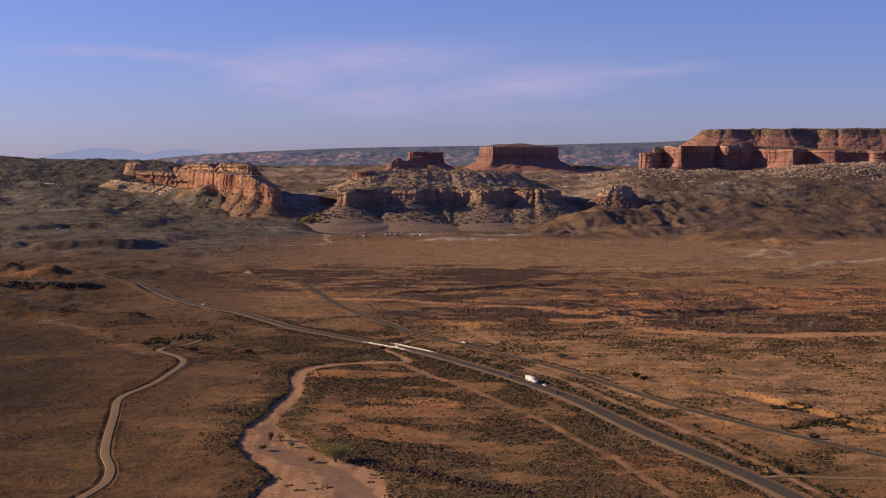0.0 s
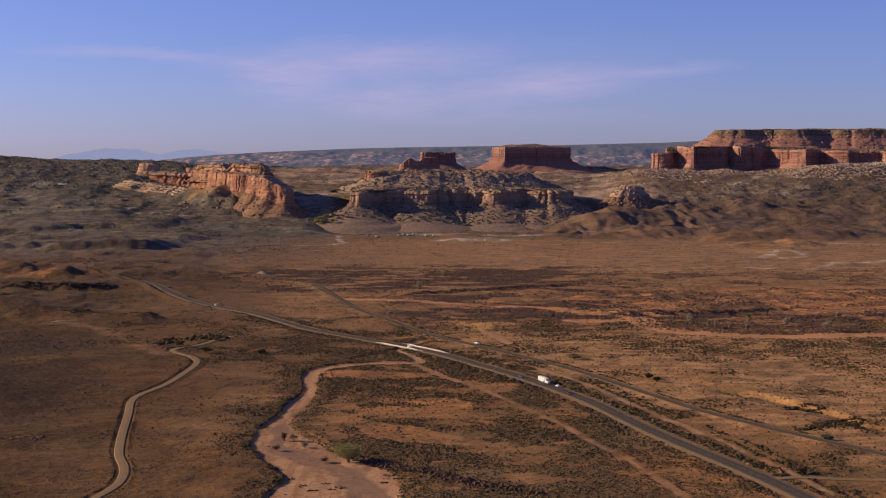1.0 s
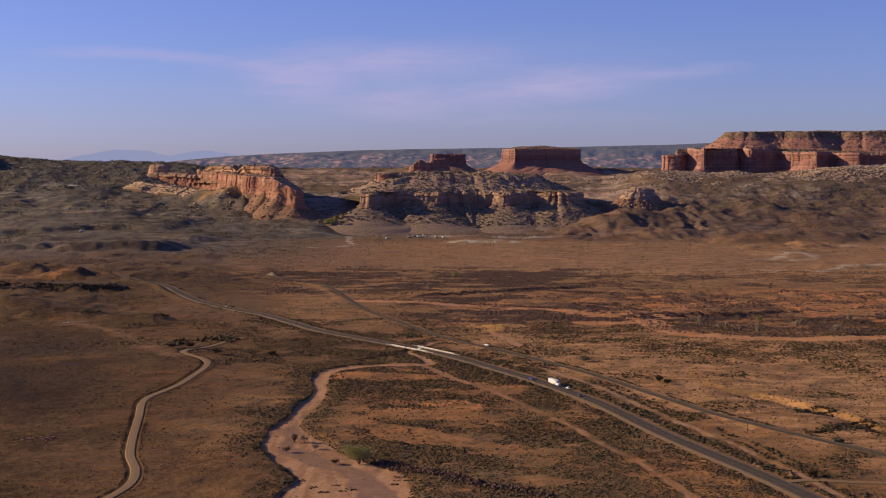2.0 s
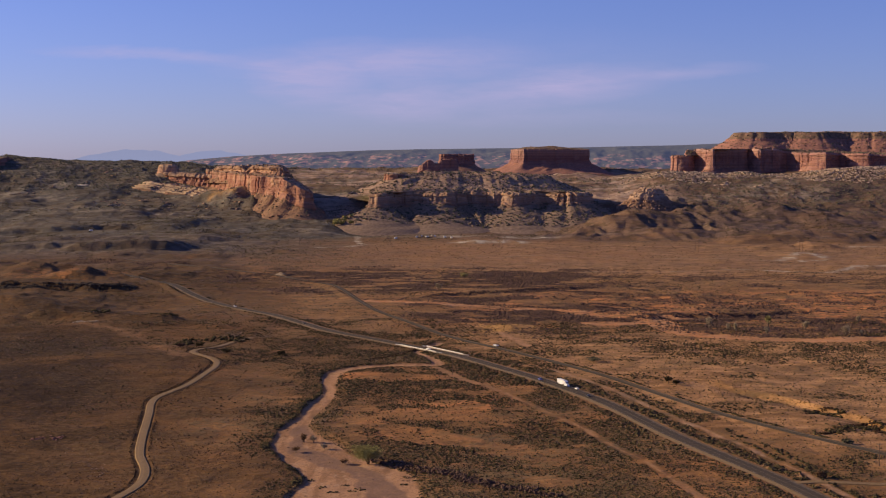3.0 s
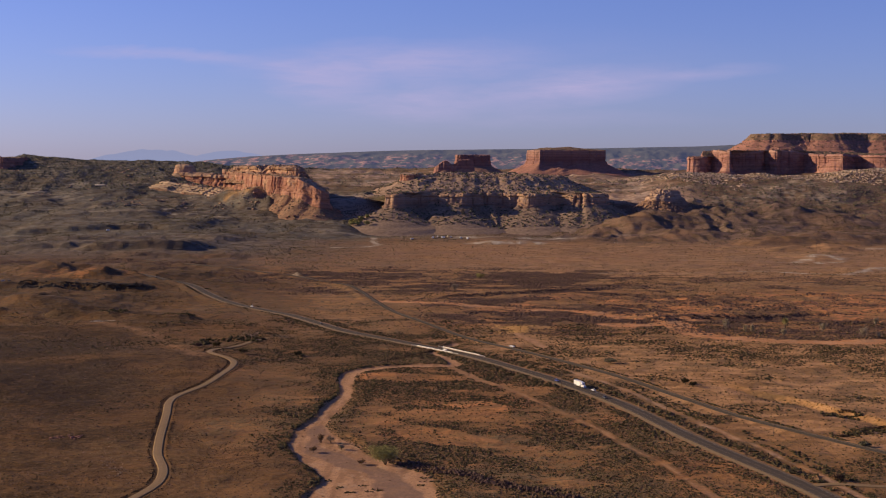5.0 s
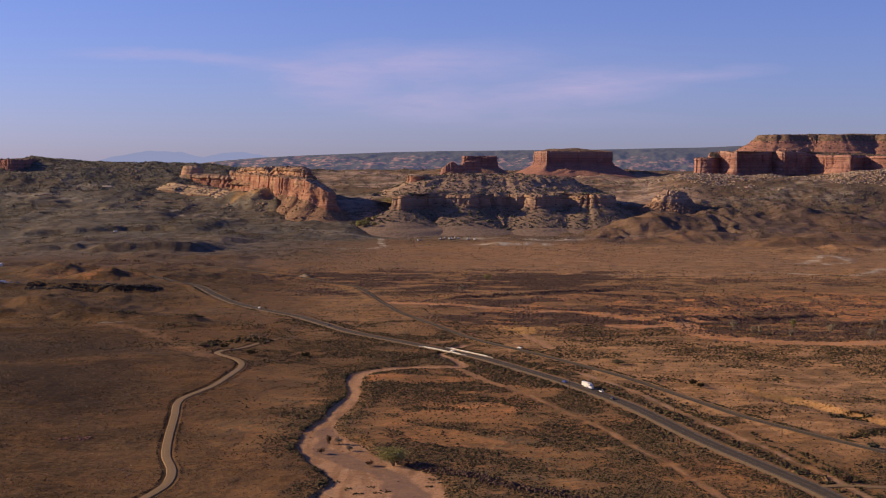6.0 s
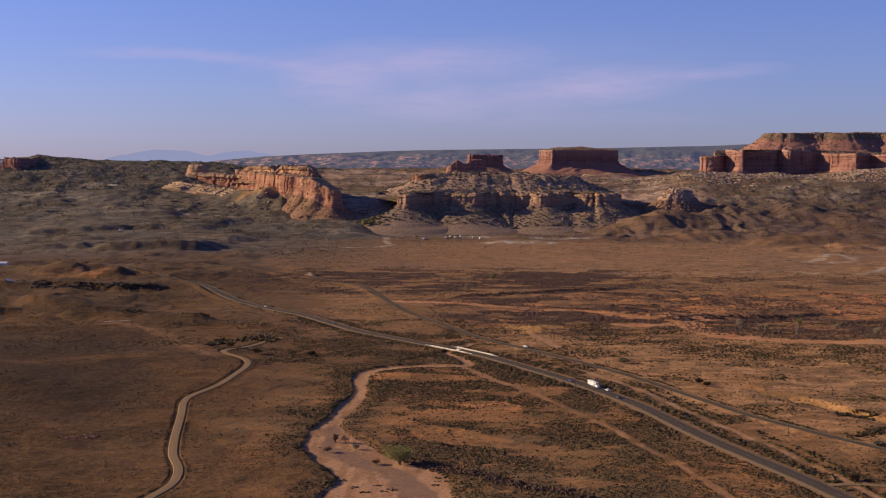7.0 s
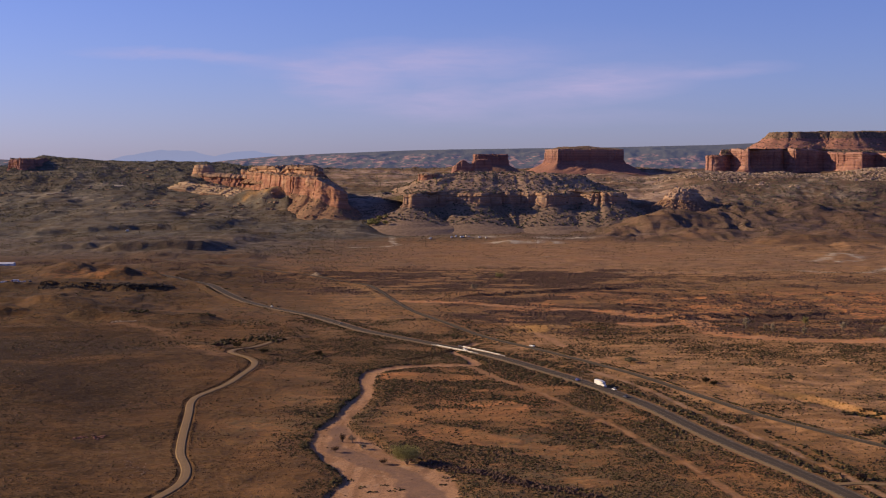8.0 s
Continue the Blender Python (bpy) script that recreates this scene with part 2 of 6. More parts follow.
SOIL = ground_material()
RED_ROCK = rock_material("red_sandstone", (0.205, 0.098, 0.08), (0.25, 0.13, 0.105), (0.30, 0.175, 0.14), (0.115, 0.068, 0.06), 130, 70)
MESA_ROCK = rock_material("mesa_sandstone", (0.24, 0.112, 0.09), (0.29, 0.148, 0.117), (0.39, 0.235, 0.175), (0.14, 0.078, 0.066), 130, 75)
GOLD_ROCK = rock_material("golden_sandstone", (0.28, 0.125, 0.084), (0.35, 0.18, 0.115), (0.43, 0.285, 0.175), (0.15, 0.07, 0.05), 45, 110)
BENCH_ROCK = rock_material("bench_sandstone", (0.23, 0.135, 0.095), (0.30, 0.185, 0.13), (0.39, 0.265, 0.185), (0.135, 0.09, 0.07), 30, 60)
CAP_ROCK = rock_material("pale_caprock", (0.30, 0.18, 0.11), (0.37, 0.235, 0.15), (0.42, 0.29, 0.19), (0.17, 0.10, 0.065), 80, 120)
FIELD_ROCK = rock_material("pale_field_rock", (0.37, 0.27, 0.195), (0.45, 0.335, 0.245), (0.50, 0.385, 0.29), (0.26, 0.185, 0.135), 80, 80, 0.5)
LEDGE_ROCK = rock_material("pale_ledge_rock", (0.34, 0.24, 0.15), (0.44, 0.31, 0.19), (0.50, 0.37, 0.24), (0.20, 0.13, 0.085), 60, 60)
SLICK_ROCK = rock_material("slickrock", (0.285, 0.19, 0.128), (0.35, 0.24, 0.165), (0.41, 0.29, 0.205), (0.17, 0.115, 0.08), 80, 80, 0.5)
CREAM_ROCK = rock_material("cream_sandstone", (0.42, 0.33, 0.22), (0.52, 0.43, 0.30), (0.58, 0.50, 0.37), (0.28, 0.2, 0.13), 80, 30, 0.4)
TALUS = plain("talus_soil", (0.27, 0.15, 0.105), (0.17, 0.10, 0.07), 7.0, 0.95, spec=0.1, bump=0.6, dist=2.0)
TALUS_BROWN = plain("brown_talus", (0.245, 0.170, 0.120), (0.160, 0.112, 0.079), 7.0, 0.95, spec=0.1, bump=0.6, dist=2.0)
DARK_BASALT = plain("dark_boulders", (0.075, 0.055, 0.04), (0.045, 0.034, 0.026), 1.5, 0.9, spec=0.15, bump=0.4)
TALUS_GOLD = plain("golden_talus", (0.25, 0.142, 0.085), (0.125, 0.08, 0.054), 6.0, 0.95, spec=0.1, bump=0.6, dist=2.0)
TALUS_RED = plain("red_brown_talus", (0.32, 0.155, 0.112), (0.20, 0.105, 0.08), 6.0, 0.95, spec=0.1, bump=0.5, dist=1.5)
SCRUB_SLOPE = plain("scrub_slope", (0.21, 0.13, 0.088), (0.095, 0.072, 0.048), 9.0, 0.95, spec=0.1, bump=0.6, dist=2.5)
GOLD_EARTH = plain("golden_earth", (0.28, 0.150, 0.054), (0.18, 0.098, 0.037), 2.0, 0.95, spec=0.05, bump=0.4, dist=0.3)
SAGE = leafy("sagebrush_leaves", (0.035, 0.027, 0.0105), (0.080, 0.059, 0.0225))
DRY = leafy("dry_brush", (0.09, 0.050, 0.025), (0.19, 0.11, 0.055))
TUFT_BROWN = leafy("dry_grass", (0.024, 0.012, 0.006), (0.066, 0.034, 0.014))
THICKET = leafy("bare_thicket", (0.060, 0.035, 0.026), (0.122, 0.071, 0.050), 1.5)
JUNIPER = leafy("juniper_leaves", (0.072, 0.066, 0.040), (0.125, 0.113, 0.068), 1.5)
COTTON = leafy("cottonwood_leaves", (0.19, 0.175, 0.058), (0.33, 0.295, 0.108), 0.8)
PALE_TREE = leafy("pale_bare_twigs", (0.23, 0.18, 0.11), (0.35, 0.29, 0.185), 0.8)
BARK = plain("grey_bark", (0.19, 0.14, 0.10), (0.10, 0.075, 0.055), 0.5, 0.95, bump=0.6)
ASPHALT = plain("worn_asphalt", (0.062, 0.050, 0.040), (0.082, 0.066, 0.052), 3.0, 0.95, spec=0.04, bump=0.1)
GRAVEL = plain("gravel_shoulder", (0.175, 0.115, 0.058), (0.115, 0.078, 0.038), 1.5, 0.95, bump=0.3)
DIRT = plain("packed_dirt", (0.215, 0.135, 0.058), (0.160, 0.099, 0.041), 2.5, 0.95, bump=0.3, dist=0.1)
RUT = plain("wheel_rut", (0.16, 0.098, 0.048), (0.20, 0.125, 0.062), 2.0, 0.95, bump=0.3, dist=0.1)
BALLAST = plain("rail_ballast", (0.064, 0.054, 0.045), (0.038, 0.033, 0.028), 1.2, 0.95, spec=0.02, bump=0.5, dist=0.1)
STEEL = plain("rusty_rail", (0.11, 0.085, 0.07), (0.08, 0.06, 0.05), 0.4, 0.85, 0.2, spec=0.1)
WHITE_LINE = plain("road_paint", (0.30, 0.27, 0.23), (0.2, 0.18, 0.15), 0.8, 0.7)
YELLOW_LINE = plain("yellow_paint", (0.16, 0.115, 0.05), (0.13, 0.10, 0.055), 0.8, 0.7)
CONCRETE = plain("whitewashed_concrete", (0.80, 0.77, 0.72), (0.68, 0.64, 0.58), 1.5, 0.8)
WOOD = plain("pole_wood", (0.13, 0.085, 0.055), (0.085, 0.055, 0.04), 0.4, 0.9, bump=0.4)
WHITE = plain("white_paint", (0.66, 0.66, 0.65), (0.58, 0.575, 0.56), 2.0, 0.35, spec=0.5, bump=0.02)
BLUE = plain("blue_paint", (0.05, 0.07, 0.28), (0.04, 0.055, 0.22), 2.0, 0.3, spec=0.5, bump=0.02)
DARK = plain("dark_paint", (0.04, 0.04, 0.045), (0.03, 0.03, 0.033), 2.0, 0.3, spec=0.5, bump=0.02)
RUBBER = plain("rubber", (0.02, 0.02, 0.02), (0.03, 0.03, 0.028), 0.2, 0.9)
CHROME = plain("bright_metal", (0.6, 0.6, 0.6), (0.5, 0.5, 0.5), 0.3, 0.3, 0.9)
GLASS = plain("dark_glass", (0.02, 0.025, 0.03), (0.03, 0.035, 0.04), 1.0, 0.06, spec=0.6, bump=0.0)
ROOF_GREY = plain("grey_roofing", (0.42, 0.41, 0.40), (0.34, 0.33, 0.32), 1.0, 0.7)
TAN = plain("tan_paint", (0.45, 0.36, 0.26), (0.38, 0.30, 0.22), 1.0, 0.6)


# ---- shared builders ----
_lat = np.random.RandomState(7).rand(256, 256)


def vnoise(x, y):
    xi, yi = np.floor(x).astype(int), np.floor(y).astype(int)
    fx, fy = x - xi, y - yi
    fx, fy = fx * fx * (3 - 2 * fx), fy * fy * (3 - 2 * fy)
    a, b = _lat[xi % 256, yi % 256], _lat[(xi + 1) % 256, yi % 256]
    c, d = _lat[xi % 256, (yi + 1) % 256], _lat[(xi + 1) % 256, (yi + 1) % 256]
    return (a * (1 - fx) + b * fx) * (1 - fy) + (c * (1 - fx) + d * fx) * fy


def fbm(x, y, size, octaves=4, gain=0.5, seed=0.0):
    """About -1 to 1."""
    v, amp, tot, k = 0.0, 1.0, 0.0, 1.0 / size
    for i in range(octaves):
        v = v + amp * (2 * vnoise(x * k + 17.3 * i + seed, y * k + 9.1 * i + 3 * seed) - 1)
        tot += amp
        amp *= gain
        k *= 2.03
    return v / tot * 1.6


def ridged(x, y, size, octaves=4, seed=0.0):
    v, amp, tot, k = 0.0, 1.0, 0.0, 1.0 / size
    for i in range(octaves):
        v = v + amp * (1 - np.abs(2 * vnoise(x * k + 31.7 * i + seed, y * k + 5.3 * i - seed) - 1))
        tot += amp
        amp *= 0.5
        k *= 2.1
    return v / tot


def smooth(v, a, b):
    t = np.clip((v - a) / (b - a), 0, 1)
    return t * t * (3 - 2 * t)


def curve(points, step):
    """A Catmull-Rom line through the points, resampled about every step metres."""
    p = np.array(points, float)
    p = np.vstack([2 * p[0] - p[1], p, 2 * p[-1] - p[-2]])
    out = []
    for i in range(1, len(p) - 2):
        n = max(2, int(np.linalg.norm(p[i + 1][:2] - p[i][:2]) / step))
        t = np.linspace(0, 1, n, endpoint=False)[:, None]
        a, b, c, d = p[i - 1], p[i], p[i + 1], p[i + 2]
        out.append(0.5 * (2 * b + (c - a) * t + (2 * a - 5 * b + 4 * c - d) * t**2 + (3 * b - a - 3 * c + d) * t**3))
    return np.vstack([*out, p[-2:-1]])


def near_line(x, y, line, reach):
    """Distance to a line, signed side and the nearest place along it (0 to 1), for points within reach."""
    d = np.full(x.shape, 1e9)
    side, along = np.zeros(x.shape), np.zeros(x.shape)
    lo, hi = line[:, :2].min(0) - reach, line[:, :2].max(0) + reach
    idx = np.nonzero((x > lo[0]) & (x < hi[0]) & (y > lo[1]) & (y < hi[1]))[0]
    if len(idx) == 0:
        return d, side, along
    idx = idx[np.argsort(y[idx])]
    px, py = x[idx], y[idx]
    bd, bs, ba = np.full(len(idx), 1e9), np.zeros(len(idx)), np.zeros(len(idx))
    n = len(line) - 1
    for i in range(n):
        ax, ay = line[i][:2]
        bx, by = line[i + 1][:2]
        ex, ey = bx - ax, by - ay
        r = slice(*np.searchsorted(py, (min(ay, by) - reach, max(ay, by) + reach)))
        u, v = px[r] - ax, py[r] - ay
        t = np.clip((u * ex + v * ey) / (ex * ex + ey * ey + 1e-9), 0, 1)
        qx, qy = u - t * ex, v - t * ey
        q = np.hypot(qx, qy)
        m = q < bd[r]
        bd[r] = np.where(m, q, bd[r])
        bs[r] = np.where(m, np.sign(ex * qy - ey * qx), bs[r])
        ba[r] = np.where(m, (i + t) / n, ba[r])
    d[idx], side[idx], along[idx] = bd, bs, ba
    return d, side, along


def grid_mesh(name, co, rows, cols, wrap=False, mat=None, flip=False):
    """A mesh from a rows x cols grid of places."""
    i, j = np.meshgrid(np.arange(rows - 1), np.arange(cols if wrap else cols - 1), indexing="ij")
    j2 = (j + 1) % cols
    q = np.stack([i * cols + j, i * cols + j2, (i + 1) * cols + j2, (i + 1) * cols + j], -1).reshape(-1, 4)
    if flip:
        q = q[:, ::-1]
    return poly_mesh(name, co, q, mat)


def poly_mesh(name, co, faces, mat=None, soft=True):
    me = bpy.data.meshes.new(name)
    n, k = faces.shape
    me.vertices.add(len(co))
    me.vertices.foreach_set("co", np.ascontiguousarray(co, dtype=np.float32).ravel())
    me.loops.add(n * k)
    me.loops.foreach_set("vertex_index", np.ascontiguousarray(faces, dtype=np.int32).ravel())
    me.polygons.add(n)
    me.polygons.foreach_set("loop_start", np.arange(0, n * k, k, dtype=np.int32))
    me.polygons.foreach_set("use_smooth", np.full(n, soft, dtype=bool))
    me.update(calc_edges=True)
    if mat:
        me.materials.append(mat)
    return me


def thing(name, label, category, group="", kind="", at=(0, 0, 0), turn=0.0):
    ob = new(name)
    ob.empty_display_size = 1.0
    ob.matrix_world = pose(*at, 0, 0, turn)
    return tagged(ob, label, category, group, kind)


def under(ob, parent):
    ob.parent = parent
    return ob


def part(name, bm, material, parent, label="", soft=False):
    me = bpy.data.meshes.new(name)
    bmesh.ops.recalc_face_normals(bm, faces=bm.faces[:])
    bm.to_mesh(me)
    bm.free()
    for p in me.polygons:
        p.use_smooth = soft
    me.materials.append(material)
    ob = under(new(name, me), parent)
    return tagged(ob, label)


def box(bm, size, at, bevel=0.0, taper=1.0):
    r = bmesh.ops.create_cube(bm, size=1.0)
    for v in r["verts"]:
        k = taper if v.co.z > 0 else 1.0
        v.co = Vector((v.co.x * size[0] * k + at[0], v.co.y * size[1] * k + at[1], v.co.z * size[2] + at[2]))
    if bevel:
        es = list({e for v in r["verts"] for e in v.link_edges})
        bmesh.ops.bevel(bm, geom=es, offset=bevel, segments=2, affect="EDGES", profile=0.6)
    return bm


def boxes(*specs):
    bm = bmesh.new()
    for s in specs:
        box(bm, *s)
    return bm


def rod(bm, a, b, r1, r2=None, seg=8):
    a, b = Vector(a), Vector(b)
    r = bmesh.ops.create_cone(bm, cap_ends=True, segments=seg, radius1=r1, radius2=r1 if r2 is None else r2, depth=(b - a).length)
    m = Matrix.Translation((a + b) / 2) @ (b - a).to_track_quat("Z", "Y").to_matrix().to_4x4()
    bmesh.ops.transform(bm, matrix=m, verts=r["verts"])
    return bm

# ---- lines of the plan (metres) ----
HIGHWAY = curve([(-640, 2230), (-520, 2050), (-407, 1876), (-344, 1742), (-291, 1639), (-249, 1572), (-210, 1516), (-171, 1437), (-136, 1371), (-78, 1296), (-26, 1225),
                 (20, 1129), (59, 1042), (91, 956), (116, 858), (137, 787), (155, 727), (172, 660), (200, 560), (240, 430)], 8)
RAIL = curve([(-560, 2330), (-450, 2200), (-358, 2115), (-281, 2036), (-232, 1961), (-188, 1900), (-166, 1817), (-132, 1663), (-106, 1557), (-77, 1474), (-28, 1346), (22, 1250),
              (66, 1157), (103, 1077), (134, 997), (161, 927), (187, 875), (210, 833), (230, 800), (275, 720), (330, 600)], 8)
DIRT_ROAD = curve([(-185, 610), (-177, 655), (-169, 700), (-169, 725), (-174, 753), (-185, 789), (-195, 839), (-206, 905), (-215, 954), (-215, 983), (-204, 1028), (-201, 1078),
                   (-202, 1127), (-210, 1152), (-226, 1173), (-233, 1188), (-233, 1217), (-223, 1252), (-214, 1288), (-203, 1312)], 5)
WASH = curve([(-50, 620, 28), (-57, 660, 30), (-59, 692, 30), (-58, 722, 29), (-62, 745, 26), (-71, 764, 22), (-88, 796, 20), (-99, 826, 18), (-107, 858, 11), (-110, 883, 7), (-108, 908, 4.5), (-106, 944, 5.5),
              (-104, 967, 5), (-102, 1003, 4), (-106, 1047, 4.3), (-109, 1089, 5), (-102, 1117, 5), (-82, 1138, 7), (-55, 1148, 8), (-30, 1155, 5), (-38, 1200, 3), (-50, 1240, 3), (-30, 1300, 3)], 6)
WASH_BED = curve([(-104, 880), (-105, 855), (-101, 818), (-89, 799), (-68, 768), (-52, 734), (-45, 704), (-41, 660)], 6)
TRACK = curve([(-33, 1136), (-6, 1066), (18, 1019), (32, 973), (52, 913), (67, 875), (79, 822), (90, 783), (99, 737), (108, 690), (120, 620)], 8)
TRACK_2 = curve([(60, 1120), (98, 1023), (115, 963), (132, 901), (151, 834), (165, 775), (173, 733), (178, 706), (190, 650)], 8)
SIDE_ROAD = curve([(157, 724), (170, 728), (185, 727), (215, 725), (260, 722)], 5)
GULLY = curve([(144, 1138), (170, 1074), (187, 1032), (211, 1001), (222, 975), (234, 947), (247, 926), (254, 892), (290, 850)], 6)
BANK_A = curve([(-60, 1715), (-36, 1726), (32, 1767), (103, 1811), (156, 1855)], 12)
BANK_B = curve([(150, 1470), (183, 1484), (232, 1509), (294, 1524), (344, 1567), (400, 1580)], 12)
SAND_R = curve([(120, 1450), (150, 1448), (181, 1464), (188, 1396), (203, 1351), (240, 1326), (302, 1307), (365, 1318), (440, 1345)], 10)

CAMP_ROAD = curve([(-240, 3020), (-232, 2900), (-215, 2820), (-240, 2745), (-300, 2720), (-380, 2715)], 15)
FAN_TRACK = curve([(-400, 1385), (-352, 1368), (-303, 1296), (-264, 1212), (-236, 1160)], 15)

CREEK = curve([(-120, 1665), (-40, 1630), (4, 1606), (40, 1592), (87, 1582), (129, 1536), (162, 1508), (190, 1487), (215, 1490)], 12)
RED_BANK = curve([(190, 1612), (234, 1645), (297, 1644), (385, 1668), (467, 1700), (560, 1760)], 12)
PALE_BED = curve([(445, 2180), (480, 2150), (510, 2132), (540, 2160), (561, 2198), (605, 2268), (640, 2298), (721, 2365)], 14)
PALE_LOOP = curve([(505, 2410), (535, 2470), (566, 2526), (592, 2500), (575, 2430), (545, 2405)], 12)
PLAIN_TRACK = curve([(150, 2110), (286, 2134), (351, 2167), (408, 2202), (470, 2180)], 20)
PLAIN_TRACK_2 = curve([(60, 2500), (200, 2480), (328, 2451), (430, 2422), (505, 2400)], 20)
SLOPE_TRACK = curve([(-732, 3444), (-741, 3372), (-748, 3316), (-720, 3300), (-676, 3312), (-630, 3290), (-587, 3268)], 14)
SANDBAR = curve([(24, 1372), (28, 1355), (38, 1315), (46, 1272)], 10)


def scarp(h, x, y, at_y, x0, x1, rise, slant=0.0, back=220.0, wob=25.0, seed=0.0):
    """A bench whose broken front looks over the valley."""
    line = at_y + slant * (x - (x0 + x1) / 2) + fbm(x, y, 150, 3, seed=seed) * wob * 1.6
    end = smooth(x, x0 - 30, x0 + 25) * (1 - smooth(x, x1 - 25, x1 + 30))
    b = y - line
    return h + rise * end * smooth(b, -8, 6) * np.exp(-np.clip(b, 0, None) / back)


def mound(h, x, y, cx, cy, rx, ry, rise, turn=0.0, seed=0.0):
    c, s = math.cos(turn), math.sin(turn)
    a, b = ((x - cx) * c + (y - cy) * s) / rx, (-(x - cx) * s + (y - cy) * c) / ry
    q = np.sqrt(a * a + b * b) + 0.35 * fbm(x, y, min(rx, ry) * 0.9, 3, seed=seed)
    return h + rise * np.clip(1 - q, 0, 1) ** 1.2


def terrain(x, y):
    """The lie of the land without roads and washes."""
    r = np.hypot(x, y)
    h = np.interp(y, [0, 2850, 2950, 3150, 3350, 3800, 4600, 4700], [0, 0, 2, 20, 42, 95, 138, 142])
    # western plateau with its juniper-covered top
    top = np.interp(x, [-1600, -1366, -1340, -1220, -1070, -845, -700, -600], [105, 105, 169, 162, 156, 152, 130, 115])
    h = h + (top - h) * smooth(y, 3550, 4120) * (1 - smooth(y, 4250, 4600)) * (1 - smooth(x, -760, -600))
    # rolling relief
    flat = 1 - smooth(y, 2900, 3300) * 0.3
    h = h + fbm(x, y, 330, 3, seed=5) * 2.6 * flat * smooth(r, 500, 900)
    h = h + fbm(x, y, 70, 4, seed=8) * 1.0 + fbm(x, y, 14, 3, seed=3) * 0.28
    rough = smooth(y, 3050, 3400)
    h = h + rough * (fbm(x, y, 140, 4, seed=11) * 7 + (ridged(x, y, 55, 4, seed=12) - 0.5) * 7)
    front = (1 - smooth(x, 260, 380)) * smooth(x, -330, -240)
    h = h - 15 * front * smooth(y, 2980, 3150) * (1 - smooth(y, 3250, 3400))
    # western hummocks
    wl = smooth(y, 2150, 2500) * (1 - smooth(x, -420, -150)) * (1 - smooth(y, 3300, 3700))
    h = h + wl * (ridged(x, y, 170, 5, seed=4) - 0.55) * 7
    h = h + wl * (ridged(x * 0.5 + fbm(x, y, 90, 2, seed=19) * 20, y, 46, 4, seed=18) - 0.5) * 4.5
    h = h + np.maximum(wl, smooth(y, 3350, 3500)) * (ridged(x, y, 24, 3, seed=20) - 0.5) * 2.6
    wl2 = smooth(y, 1330, 1600) * (1 - smooth(y, 2150, 2400)) * (1 - smooth(x, -420, -250))
    h = h + wl2 * ((ridged(x, y, 120, 5, seed=14) - 0.5) * 14 + (ridged(x * 0.6, y, 50, 4, seed=33) - 0.5) * 6)
    # low broken banks in the red creek flats
    rb = smooth(y, 1400, 1480) * (1 - smooth(y, 1790, 1850)) * smooth(x, 20, 160)
    h = h + rb * (ridged(x, y, 32, 3, seed=35) - 0.5) * 4.0
    # the bench that carries the slickrock field below the eastern mesa
    bench = np.interp(y, [3300, 3500, 3700, 3850, 3960, 4100, 4200], [0, 14, 22, 25, 26, 14, 0]) * smooth(x, 360, 520)
    h = h + bench + 20 * smooth(x, 820, 1000) * smooth(y, 3700, 3870) * (1 - smooth(y, 4000, 4150))
    # eastern badlands: smooth-sided hills cut by gullies
    e = smooth(y, 2850, 3020) * (1 - smooth(y, 3400, 3600)) * smooth(x, 90, 230)
    wx, wy = x + fbm(x, y, 120, 2, seed=7) * 26, y + fbm(x, y, 90, 2, seed=9) * 20
    h = mound(h, x, y, 292, 3160, 170, 130, 34, 0.2, 1)
    h = mound(h, x, y, 440, 3260, 230, 120, 10, -0.2, 15)
    h = mound(h, x, y, 470, 3030, 190, 100, 13, 0.3, 2)
    h = mound(h, x, y, 640, 3330, 190, 130, 30, 0.0, 18)
    h = mound(h, x, y, 800, 3250, 230, 160, 12, 0.0, 19)
    h = mound(h, x, y, 690, 2960, 240, 100, 17, 0.1, 3)
    h = h + e * ((ridged(wx, wy * 0.5, 120, 3, seed=6) - 0.5) * 9 + (ridged(wx, wy * 0.55, 52, 3, seed=26) - 0.5) * (5 + 9 * (1 - smooth(x, 480, 620))) + (ridged(x, y * 0.7, 21, 3, seed=28) - 0.5) * 2.4)
    h = mound(h, x, y, 590, 2250, 80, 50, 7, 0.1, 16)
    h = mound(h, x, y, 560, 2520, 70, 70, 6, 0.1, 17)
    h = mound(h, x, y, 620, 2730, 120, 60, 13, 0.1, 5)
    # sand slope leaning on the golden fin
    h = mound(h, x, y, -550, 3484, 180, 80, 42, -0.95, 20)
    h = mound(h, x, y, -905, 3400, 90, 100, 13, 0.2, 12)
    h = mound(h, x, y, -800, 3330, 110, 90, 10, 0.2, 13)
    h = mound(h, x, y, -620, 3180, 90, 60, 6, 0.0, 14)
    # benches
    h = scarp(h, x, y, 2535, -715, -520, 16, 0.02, 280, 5, 1)
    h = scarp(h, x, y, 2415, -630, -430, 6, 0.0, 100, 5, 2)
    h = scarp(h, x, y, 2590, -880, -740, 9, 0.0, 200, 8, 3)
    h = scarp(h, x, y, 1765, -640, -425, 7, 0.02, 70, 10, 4)
    h = scarp(h, x, y, 2560, -400, -310, 4, 0.0, 100, 10, 5)
    h = scarp(h, x, y, 1560, -640, -470, 4, 0.05, 80, 14, 6)
    h = mound(h, x, y, -274, 2040, 14, 22, 5, 0, 9)
    h = scarp(h, x, y, 2300, -760, -560, 4, 0.04, 150, 8, 7)
